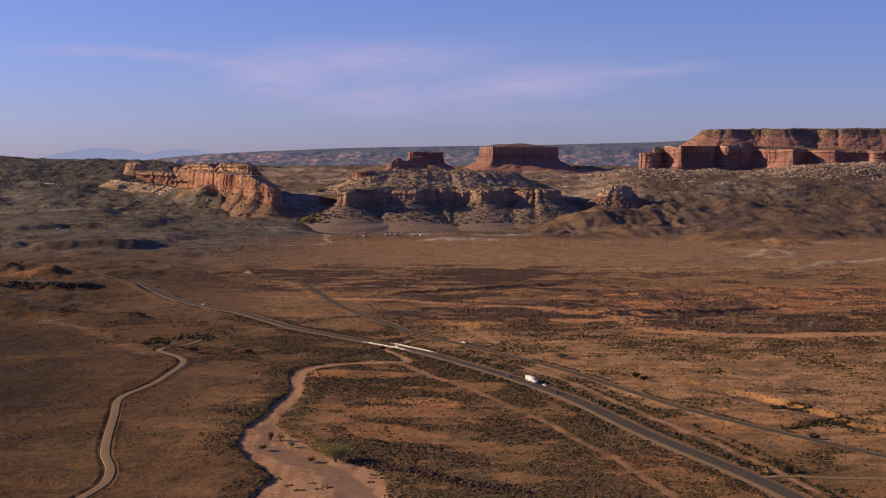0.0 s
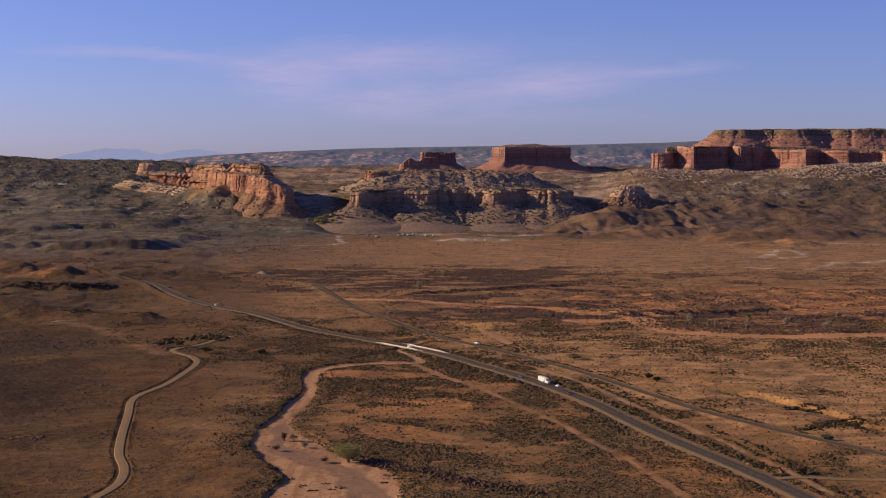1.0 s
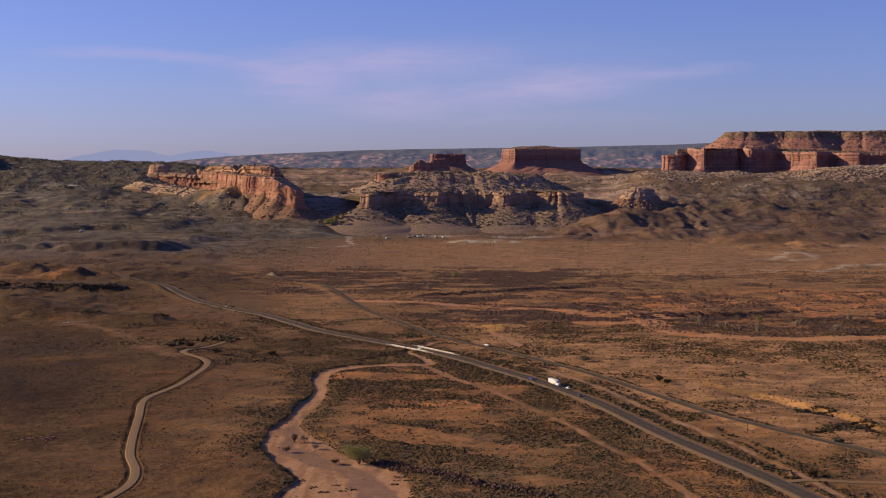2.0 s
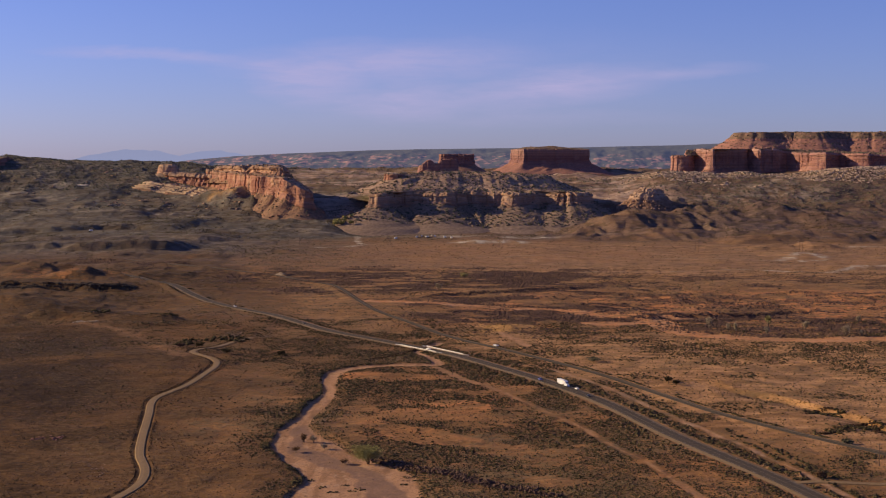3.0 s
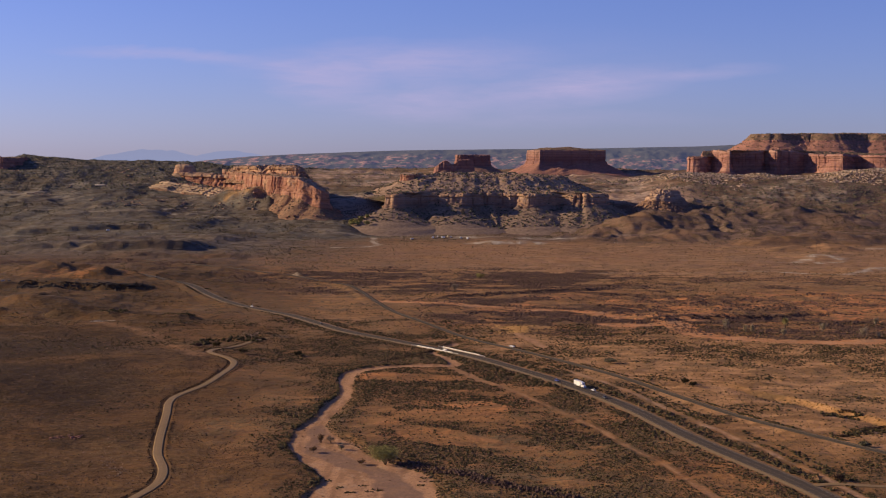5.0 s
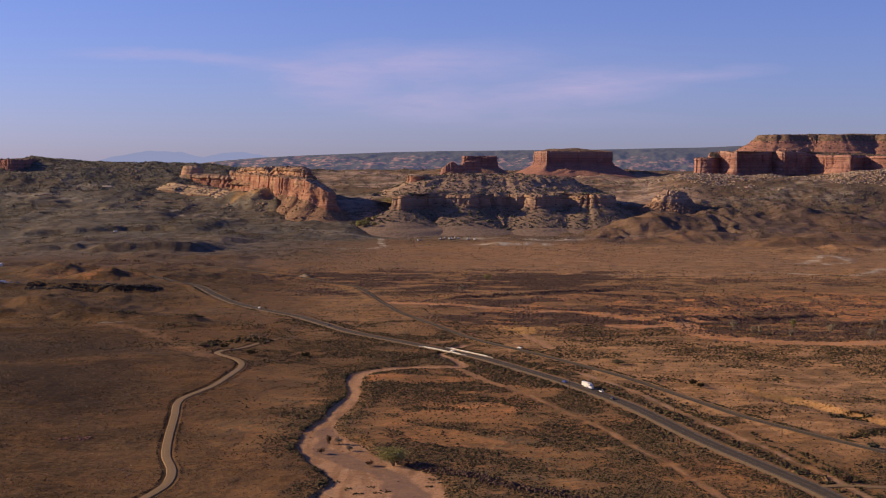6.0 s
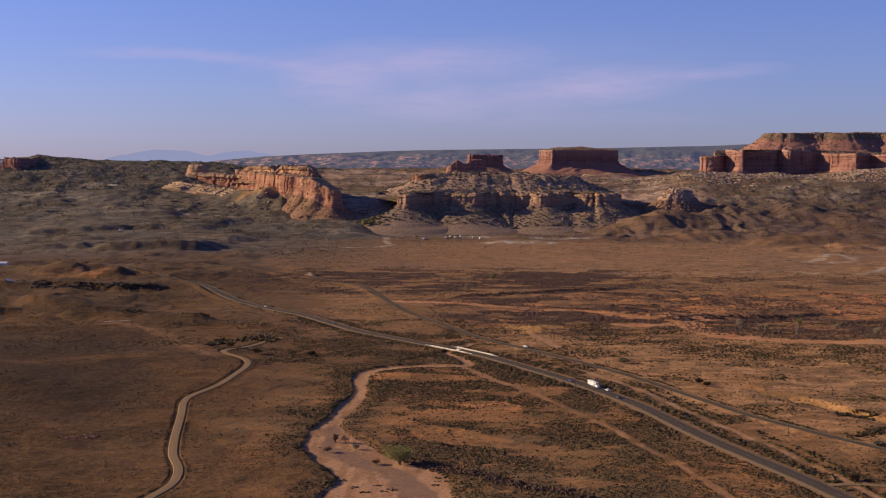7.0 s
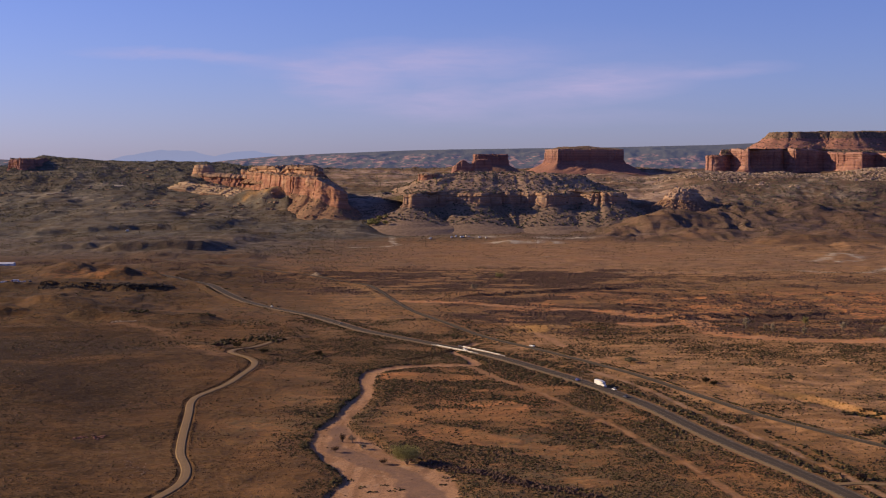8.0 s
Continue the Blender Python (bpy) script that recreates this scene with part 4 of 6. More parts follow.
def mesa(name, label, outline, tiers, spacing=3.0, wob=(18.0, 5.0, 1.6), seed=1, group="", top=None, dome=0.0, top_mat=None, ragged=3.0, rim_size=40, keep_rim=False, bridge=False, rim_line=((0, 1), (0, 0)), lift_line=((0, 1), (0, 0)), bury=0.0, facet=15.0):
    """A rock mass: a closed outline (its plan at the rim) and tiers from the foot to the rim:
    (part name, material, [(outset, height), ...]). Walls stand in joint-bounded
    slabs with open cracks and bedding ledges; bury: how far the talus climbs up the wall here and there."""
    ob = thing(name, label, name, group)
    loop = np.array(curve(list(outline) + [outline[0]], spacing))[:-1, :2]
    n = len(loop)
    area = 0.5 * np.sum(loop[:, 0] * np.roll(loop[:, 1], -1) - np.roll(loop[:, 0], -1) * loop[:, 1])
    if area < 0:
        loop = loop[::-1].copy()
    t = np.roll(loop, -1, 0) - np.roll(loop, 1, 0)
    for _ in range(6):
        t = (np.roll(t, 1, 0) + t + np.roll(t, -1, 0)) / 3
    nrm = np.stack([t[:, 1], -t[:, 0]], 1) / np.linalg.norm(t, axis=1)[:, None]
    x0, y0 = loop[:, 0], loop[:, 1]
    # embayments and buttresses shared by all heights
    base = fbm(x0, y0, 90, 3, seed=seed) * wob[0] + fbm(x0, y0, 24, 3, seed=seed + 1) * wob[1] * 0.6
    base -= wob[1] * 1.2 * smooth(ridged(x0, y0, 34, 2, seed=seed + 2), 0.78, 0.95)
    rim = fbm(x0, y0, rim_size, 4, seed=seed + 3) * ragged + np.interp(x0, *rim_line)
    lift = np.interp(x0, *lift_line)
    rim_z = tiers[-1][2][-1][1]
    s = np.arange(n) * spacing
    drift = bury * smooth(fbm(x0, y0, 55, 3, seed=seed + 4), -0.25, 0.55)
    jx = (s + 5 * fbm(s, s * 0, 31, 2, seed=seed)) / facet
    slab, slab_f = np.floor(jx), jx - np.floor(jx)
    turn = cells(slab, slab * 0 + seed)
    gap = (slab_f < 0.08) * (cells(slab, slab * 0 + seed + 3) > -0.2)
    fine_x = (s + 2 * fbm(s, s * 0, 13, 2, seed=seed + 1)) / (facet * 0.36)
    fine_s, fine_f = np.floor(fine_x), fine_x - np.floor(fine_x)
    last, walls = None, 0
    for pname, mat, prof in tiers:
        cliff = "cliff" in pname or "cap" in pname
        prof = np.array(prof, float)
        length = np.concatenate([[0], np.cumsum(np.hypot(*np.diff(prof, axis=0).T))])
        m = max(4, int(length[-1] / (2.6 if cliff else 5.0)))
        q = np.linspace(0, length[-1], m)
        off, zz = np.interp(q, length, prof[:, 0]), np.interp(q, length, prof[:, 1])
        rows = []
        for k in range(m):
            zk = zz[k]
            amp = wob[2] if cliff else wob[2] * 1.2
            j = fbm(s, np.full(n, zk * 0.9), 7, 3, seed=seed + 5) * amp * 0.45
            j += fbm(s, np.full(n, zk * 0.5), 26, 3, seed=seed + 11) * wob[1] * (0.5 if cliff else 0.3)
            if cliff:
                zs = np.full(n, zk) + rim * 0.3
                up = k / (m - 1)
                j += amp * (1.5 * turn + 1.6 * (slab_f - 0.5) * cells(slab + 7, slab * 0 + seed) + 0.45 * cells(fine_s, np.floor(zs / 11 + fine_s * 0.37) + seed) * (0.4 + 0.6 * up))
                j -= amp * 1.8 * gap * smooth(up + 0.5 * turn, 0.0, 0.5) + amp * 0.8 * (fine_f < 0.15) * (cells(fine_s, fine_s * 0 + seed + 9) > 0.6) * (up > 0.35)
                j += cells(zs / 3.6, zs * 0 + seed) * 0.55 * amp + cells(zs / 8.0 + 0.4, np.floor(s / 70) + seed) * 0.7 * amp
            else:
                j += (ridged(s, np.full(n, 3.0), 30, 3, seed=seed + 7) - 0.5) * off[k] * 0.07
            o = off[k] + base * (1 if cliff or walls else 0.3 + 0.7 * k / (m - 1)) + j
            z = zk + rim * np.clip((zk - tiers[0][2][0][1]) / max(rim_z - tiers[0][2][0][1], 1), 0, 1)
            if not cliff:
                z = z + fbm(x0 + off[k], y0, 16, 3, seed=seed + 8) * 1.5 * (0 < k < m - 1)
            if walls == 0:
                z = z + drift * ((1 - k / (m - 1)) if cliff else (k / (m - 1)) ** 1.5)
            z = z + lift
            rows.append(np.column_stack([loop + nrm * o[:, None], z]))
        if last is not None:
            rows[0] = last
        walls += cliff
        last = rows[-1]
        co = np.vstack(rows)
        me = grid_mesh(pname, co, m, n, True, mat)
        if cliff:
            me.polygons.foreach_set("use_smooth", np.zeros(len(me.polygons), dtype=bool))
        under(new(pname, me), ob)
    # the top: drawn in towards the middle, or for a long ridge spanned from side to side
    rows = []
    if bridge:
        half = n // 2
        for k in range(13):
            f = k / 12
            p = last[:half] * (1 - f) + last[::-1][:half] * f
            crown = 4 * f * (1 - f)
            p[:, 2] += dome * crown + (fbm(p[:, 0], p[:, 1], 26, 4, seed=seed + 9) * 3.0 + cells(p[:, 0] / 13, p[:, 1] / 9) * 0.5) * min(1, 3 * crown)
            rows.append(p)
        me = grid_mesh("summit", np.vstack(rows), 13, half, False, top_mat or tiers[-1][1])
        under(new("summit", me), ob)
        return ob
    cen = last[:, :2].mean(0)
    w = max(5, n // 14) | 1
    pad = np.vstack([last[-(w // 2):, :2], last[:, :2], last[: w // 2, :2]])
    soft_rim = np.stack([np.convolve(pad[:, c], np.ones(w) / w, "valid") for c in (0, 1)], 1)
    rows, m = [last], 18
    for k in range(1, m + 1):
        f = 1 - (k / m) ** 0.9 * 0.995
        g = 1 - f
        mixed = last[:, :2] + (soft_rim - last[:, :2]) * min(1, 5 * g)
        p = cen + (mixed - cen) * f
        z = last[:, 2].mean() + (last[:, 2] - last[:, 2].mean()) * (1 - g) ** (1.0 if keep_rim else 9.0) + dome * (1 - (1 - g) ** 2.2)
        if top_mat is SLICK_ROCK:
            z = z + (cells(p[:, 0] / 9, p[:, 1] / 9) * 1.5 + cells(p[:, 0] / 21, p[:, 1] / 16) * 1.6) * min(1, 4 * g)
        z = z + (fbm(p[:, 0], p[:, 1], 40, 4, seed=seed + 9) * 2.5 + fbm(p[:, 0], p[:, 1], 11, 3, seed=seed + 10) * 1.0) * min(1, 4 * g)
        rows.append(np.column_stack([p, z]))
    me = grid_mesh("summit", np.vstack(rows), m + 1, n, True, top_mat or tiers[-1][1])
    if top_mat is SLICK_ROCK:
        me.polygons.foreach_set("use_smooth", np.zeros(len(me.polygons), dtype=bool))
    under(new("summit", me), ob)
    return ob


mesa("butte", "dark red flat-topped sandstone butte on a talus skirt",
     [(122, 4530), (114, 4484), (120, 4468), (148, 4420), (158, 4416), (230, 4424), (335, 4440), (348, 4450), (340, 4540), (200, 4570)],
     [("talus", TALUS_RED, [(150, 98), (80, 125), (50, 133), (22, 144), (6, 152)]), ("cliff", RED_ROCK, [(6, 152), (4, 159), (1, 163), (1, 185), (0, 199)])],
     2.4, (2, 2.0, 1.0), 3, "buttes on the plateau", dome=9, top_mat=SCRUB_SLOPE, ragged=1.6, rim_size=25, bury=6, facet=24)
mesa("butte", "small square-topped red sandstone butte on a talus skirt",
     [(-98, 4340), (-102, 4300), (-88, 4274), (-40, 4278), (-8, 4286), (-5, 4330), (-50, 4350)],
     [("talus", TALUS, [(85, 105), (20, 142), (5, 150)]), ("cliff", RED_ROCK, [(5, 150), (2, 165), (0, 183)])],
     2.2, (2, 3, 1.1), 13, "buttes on the plateau", dome=0, ragged=1.6, rim_size=20)
mesa("butte", "ragged broken red sandstone fin beside a square butte",
     [(-160, 4160), (-152, 4138), (-110, 4134), (-56, 4140), (-50, 4160), (-60, 4180), (-110, 4182), (-150, 4176)],
     [("talus", TALUS, [(70, 96), (8, 132), (3, 138)]), ("cliff", RED_ROCK, [(3, 138), (1, 150), (-1, 162)])],
     1.8, (1.5, 2, 0.9), 17, "buttes on the plateau", dome=0, ragged=1.5, rim_size=12, bridge=True, rim_line=((-160, -142, -132, -122, -112, -100, -92, -60, -50), (-16, -5, 3, 2, -8, -6, 5, 6, 3)))
# big eastern mesa: shaded walls with lit buttresses, and the upper slope
mesa("mesa", "long stepped red sandstone mesa with pale rim and shaded walls",
     [(572, 4210), (560, 4140), (568, 4104), (598, 4098), (612, 4112), (622, 4128), (640, 4100), (654, 4066), (664, 4062), (672, 4098), (720, 4108), (760, 4114), (774, 4130), (790, 4096), (798, 4082), (808, 4096), (850, 4104), (884, 4112),
      (902, 4066), (925, 4020), (952, 3984), (962, 3990), (990, 4012), (1012, 4020), (1034, 3970), (1062, 3948), (1080, 3968), (1150, 3955), (1175, 3915), (1400, 3880), (1600, 3960), (1700, 4500), (1200, 4560), (800, 4500), (650, 4330)],
     [("talus", TALUS_RED, [(110, 88), (26, 118), (8, 126)]), ("cliff", MESA_ROCK, [(8, 126), (5, 138), (2, 141), (1, 160), (0, 162), (0, 189)]), ("caprock", MESA_ROCK, [(0, 189), (2.0, 190), (1.5, 194), (-2, 198)])],
     2.6, (1.5, 2.2, 1.25), 23, "mesas at the edge of the valley", dome=3, top_mat=SCRUB_SLOPE, ragged=2.4, keep_rim=True, rim_line=((560, 612, 622, 850, 896, 1100), (-19, -17, 0, 0, -9, -14)), bury=16, facet=22)
mesa("mesa", "upper mesa with boulder slopes and a dark wooded top",
     [(782, 4420), (775, 4330), (850, 4290), (930, 4300), (1000, 4262), (1080, 4290), (1200, 4256), (1500, 4260), (1680, 4400), (1500, 4560), (1000, 4560)],
     [("talus", TALUS_RED, [(112, 176), (80, 193), (64, 200)]), ("cliff", TALUS_RED, [(64, 200), (62, 203)]), ("talus", TALUS_RED, [(62, 203), (45, 213), (24, 224)]), ("cliff", TALUS_RED, [(24, 224), (22, 228), (18, 230)]), ("talus", SCRUB_SLOPE, [(18, 230), (6, 241), (0, 248)])],
     2.8, (9, 3, 0.9), 29, "mesas at the edge of the valley", dome=4, top_mat=SCRUB_SLOPE, ragged=1.0)
# western golden rock, a long fin that comes nearer towards its eastern nose
mesa("rock_fin", "sunlit golden sandstone fin with a broken red eastern face",
     [(-690, 3740), (-668, 3700), (-640, 3655), (-604, 3592), (-566, 3510), (-545, 3478), (-520, 3452), (-500, 3412), (-470, 3372), (-446, 3350), (-430, 3318), (-404, 3300), (-382, 3284), (-362, 3300), (-372, 3345), (-410, 3420), (-480, 3530), (-560, 3650), (-640, 3750)],
     [("talus", TALUS_GOLD, [(74, 14), (40, 40), (18, 54), (7, 64)]), ("cliff", GOLD_ROCK, [(7, 64), (5, 76), (2, 80), (1, 100), (0, 112)])],
     1.8, (5, 6, 1.3), 37, "rock masses on the valley edge", dome=5, top_mat=CAP_ROCK, ragged=2.5, rim_size=22, bridge=True, bury=12, facet=38,
     rim_line=((-690, -600, -560, -450, -425, -400, -362), (6, 8, 8, 8, 2, -10, -24)), lift_line=((-690, -560, -379), (16, 8, 0)))
mesa("rock_block", "blocky pale caprock tiers on top of the golden fin",
     [(-672, 3725), (-655, 3698), (-600, 3622), (-547, 3552), (-506, 3482), (-462, 3436), (-442, 3440), (-448, 3480), (-500, 3572), (-580, 3690), (-640, 3745)],
     [("talus", TALUS_GOLD, [(22, 106), (10, 119), (4, 125)]), ("cliff", GOLD_ROCK, [(4, 125), (3, 133), (0, 134), (0, 140)]), ("caprock", CAP_ROCK, [(0, 140), (3, 141), (2.5, 146), (-1, 149)])],
     1.8, (4, 3.5, 1.5), 39, "rock masses on the valley edge", dome=1.5, top_mat=CAP_ROCK, ragged=2.2, rim_size=16, bridge=True, bury=9, facet=20, rim_line=((-672, -640, -575, -560, -548, -500, -456, -440), (-6, 0, 0, -12, 0, 1, -2, -12)))
mesa("rock_fin", "long lower wall of layered golden sandstone",
     [(-826, 3834), (-814, 3796), (-760, 3764), (-700, 3728), (-644, 3682), (-628, 3694), (-690, 3752), (-760, 3804), (-800, 3848)],
     [("talus", TALUS_GOLD, [(34, 78), (14, 92), (7, 97)]), ("cliff", GOLD_ROCK, [(7, 97), (5, 107), (1, 109), (0, 119)]), ("caprock", CAP_ROCK, [(0, 119), (3, 120), (2, 126), (-3, 128)])],
     1.8, (4, 3, 1.4), 45, "rock masses on the valley edge", dome=1, top_mat=CAP_ROCK, ragged=2, rim_size=18, bridge=True, bury=7, facet=15, lift_line=((-830, -630), (3, -4)))
mesa("rock_block", "pale dipping sandstone ledges below a golden ridge",
     [(-858, 3742), (-846, 3700), (-770, 3656), (-700, 3612), (-640, 3566), (-612, 3572), (-660, 3640), (-720, 3690), (-810, 3750)],
     [("talus", TALUS_GOLD, [(40, 62), (30, 76), (24, 80)]), ("cliff", LEDGE_ROCK, [(24, 80), (22, 84), (13, 85), (11, 89), (2, 90), (0, 94), (-9, 95), (-11, 100)])],
     1.8, (4, 2, 0.9), 43, "rock masses on the valley edge", dome=1, top_mat=LEDGE_ROCK, ragged=2, rim_size=18, bridge=True, lift_line=((-830, -620), (7, -15)), bury=5)
mesa("rock_block", "blocky golden sandstone knob at the end of a ridge",
     [(-836, 3840), (-826, 3812), (-800, 3800), (-778, 3812), (-784, 3840), (-810, 3850)],
     [("talus", TALUS_BROWN, [(50, 84), (10, 122), (3, 128)]), ("cliff", GOLD_ROCK, [(3, 128), (1, 138), (-2, 150)])],
     2.0, (4, 3, 1.2), 41, "rock masses on the valley edge", dome=2, ragged=3, rim_size=15)
# the central bench with its dark cliff and the slickrock domes behind
mesa("mesa", "low dark-cliffed sandstone mesa with brown talus slopes",
     [(-240, 3350), (-238, 3290), (-215, 3276), (-180, 3300), (-120, 3322), (-60, 3302), (-20, 3330), (50, 3334), (95, 3306), (150, 3336), (200, 3312), (240, 3322), (266, 3380), (244, 3480), (100, 3540), (-80, 3540), (-200, 3450)],
     [("talus", TALUS_BROWN, [(230, -16), (170, 4), (110, 22), (60, 37), (24, 50), (8, 57)]), ("cliff", BENCH_ROCK, [(8, 57), (6, 63), (2, 65), (1, 76), (0, 82)]), ("caprock", CAP_ROCK, [(0, 82), (2.5, 83), (-1, 88), (-8, 91)])],
     2.4, (8, 7, 1.1), 47, "mesas at the edge of the valley", dome=6, top_mat=SLICK_ROCK, ragged=3.0, rim_size=22, bury=9, facet=13)
mesa("rock_dome", "pale flat-topped slickrock dome behind the middle mesa",
     [(-182, 3508), (-165, 3474), (-60, 3464), (60, 3472), (140, 3502), (150, 3540), (90, 3600), (-40, 3620), (-150, 3590)],
     [("slope", SLICK_ROCK, [(120, 84), (90, 96), (50, 110), (30, 121), (10, 128), (0, 130)])],
     2.6, (10, 5, 1.2), 53, "rock masses on the valley edge", dome=5, top_mat=SLICK_ROCK, ragged=2.5)
mesa("rock_block", "red broken sandstone end of a slickrock dome",
     [(-214, 3490), (-210, 3462), (-190, 3448), (-165, 3460), (-160, 3490), (-190, 3505)],
     [("talus", TALUS_BROWN, [(14, 84), (8, 100), (3, 104)]), ("cliff", GOLD_ROCK, [(3, 104), (1, 116), (-2, 130)])],
     2.0, (3, 3, 1.2), 55, "rock masses on the valley edge", dome=1, top_mat=SLICK_ROCK, ragged=3, rim_size=14)
mesa("rock_block", "rubbly sandstone knob above brown badland hills",
     [(378, 3420), (370, 3382), (384, 3358), (408, 3356), (430, 3380), (446, 3420), (420, 3450)],
     [("talus", TALUS_GOLD, [(74, 26), (48, 48), (26, 64), (14, 74)]), ("ledge", BENCH_ROCK, [(14, 74), (11, 80), (4, 83), (0, 90), (-7, 93), (-10, 99)])],
     1.6, (9, 6, 2.4), 59, "rock masses on the valley edge", dome=3, ragged=5, rim_size=16, rim_line=((360, 410, 446), (3, 0, -14)))
mesa("rock_block", "cream sandstone outcrop on a scrubby western slope",
     [(-1030, 3712), (-1022, 3696), (-1000, 3690), (-984, 3694), (-980, 3708), (-1004, 3718)],
     [("talus", SLICK_ROCK, [(14, 70), (4, 82), (1, 86)]), ("cliff", CREAM_ROCK, [(1, 86), (0, 92), (-3, 97)])],
     1.6, (2, 2, 1.0), 65, "rock masses on the valley edge", dome=2, ragged=4, rim_size=14)
mesa("mesa", "red sandstone cliff end of a wooded western plateau",
     [(-1392, 4080), (-1384, 3996), (-1366, 3950), (-1352, 3944), (-1340, 3908), (-1322, 3880), (-1300, 3868), (-1286, 3900), (-1282, 4000), (-1304, 4110)],
     [("talus", TALUS_RED, [(70, 74), (25, 110), (6, 122)]), ("cliff", MESA_ROCK, [(6, 122), (3, 140), (0, 142), (0, 168)])],
     2.2, (7, 8, 1.8), 61, "mesas at the edge of the valley", dome=2, top_mat=SCRUB_SLOPE, ragged=5, rim_size=16, bury=14, facet=12)


# ---- the far plateau and mountains: a backdrop at the edge of sight, haze as emission ----
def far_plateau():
    k = Nodes("plateau_haze_glow", 1.0, spec=0.0)
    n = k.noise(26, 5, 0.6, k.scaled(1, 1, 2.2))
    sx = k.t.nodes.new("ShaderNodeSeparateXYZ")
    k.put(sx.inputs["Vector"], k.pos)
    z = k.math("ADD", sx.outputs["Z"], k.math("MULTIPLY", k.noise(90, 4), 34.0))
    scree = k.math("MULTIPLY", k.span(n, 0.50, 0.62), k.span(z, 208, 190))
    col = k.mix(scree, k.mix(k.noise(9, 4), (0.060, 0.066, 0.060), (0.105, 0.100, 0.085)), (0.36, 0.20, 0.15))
    # weak blue emission stands in for the air's haze over woods and scree
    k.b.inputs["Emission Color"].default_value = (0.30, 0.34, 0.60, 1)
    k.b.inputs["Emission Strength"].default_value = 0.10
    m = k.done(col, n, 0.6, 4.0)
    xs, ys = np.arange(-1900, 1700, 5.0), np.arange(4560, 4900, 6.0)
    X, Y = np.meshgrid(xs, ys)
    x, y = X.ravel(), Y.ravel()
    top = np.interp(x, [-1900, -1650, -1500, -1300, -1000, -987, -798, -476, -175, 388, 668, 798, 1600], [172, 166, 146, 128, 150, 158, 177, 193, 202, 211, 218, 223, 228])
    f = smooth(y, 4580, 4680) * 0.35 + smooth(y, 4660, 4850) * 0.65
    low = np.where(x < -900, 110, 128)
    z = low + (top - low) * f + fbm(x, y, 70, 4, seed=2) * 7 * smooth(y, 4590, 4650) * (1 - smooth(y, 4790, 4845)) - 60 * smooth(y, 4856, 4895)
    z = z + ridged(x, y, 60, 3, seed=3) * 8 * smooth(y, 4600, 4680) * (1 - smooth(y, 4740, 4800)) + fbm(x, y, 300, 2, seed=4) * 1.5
    tagged(new("backdrop", grid_mesh("backdrop", np.column_stack([x, y, z]), len(ys), len(xs), False, m)), "blue-grey wooded plateau on the horizon, its haze put in as glow", "plateau", kind="structure")


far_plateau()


def mountains():
    k = Nodes("mountain_haze_glow", 1.0, spec=0.0)
    # distance haze put in as flat blue emission over an almost black base
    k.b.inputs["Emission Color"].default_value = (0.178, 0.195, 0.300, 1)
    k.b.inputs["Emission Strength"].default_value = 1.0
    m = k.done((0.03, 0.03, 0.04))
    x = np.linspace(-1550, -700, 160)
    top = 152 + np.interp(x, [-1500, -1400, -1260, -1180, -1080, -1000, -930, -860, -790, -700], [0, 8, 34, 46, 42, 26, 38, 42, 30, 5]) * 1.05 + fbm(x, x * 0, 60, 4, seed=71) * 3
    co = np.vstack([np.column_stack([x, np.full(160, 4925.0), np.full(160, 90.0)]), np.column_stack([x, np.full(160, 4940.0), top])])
    tagged(new("backdrop", grid_mesh("backdrop", co, 2, 160, False, m)), "far mountain range glowing pale blue in place of haze", "mountains", kind="structure")


mountains()

# ---- scattered cover: scrub, thickets, junipers, boulders ----
from mathutils.bvhtree import BVHTree

RNG = np.random.RandomState(11)


def hull(n_ring, rings, seed):
    """A small lumpy dome: rings of (radius, height), closed on top."""
    g = np.random.RandomState(seed)
    v, f = [], []
    for r, z in rings:
        a = np.arange(n_ring) * 2 * np.pi / n_ring + g.rand() * 2
        v.append(np.column_stack([np.cos(a) * r, np.sin(a) * r, np.full(n_ring, z)]))
    v = np.vstack([*v, [[0, 0, rings[-1][1] * 1.12]]])
    for k in range(len(rings) - 1):
        for j in range(n_ring):
            a, b = k * n_ring + j, k * n_ring + (j + 1) % n_ring
            f += [(a, b, b + n_ring), (a, b + n_ring, a + n_ring)]
    k = (len(rings) - 1) * n_ring
    f += [(k + j, k + (j + 1) % n_ring, len(v) - 1) for j in range(n_ring)]
    return v, np.array(f)


SHRUB = hull(5, [(0.8, -0.1), (1.0, 0.4), (0.6, 0.85)], 1)
TUFT = hull(4, [(1.0, -0.1), (0.85, 0.6)], 2)
GRASS = (np.array([(1, 0, -0.1), (0, 1, -0.1), (-1, 0, -0.1), (0, -1, -0.1), (0, 0, 0.85)], float), np.array([(0, 1, 4), (1, 2, 4), (2, 3, 4), (3, 0, 4)]))
BOULDER = hull(4, [(1.0, -0.35), (0.82, 0.5)], 3)


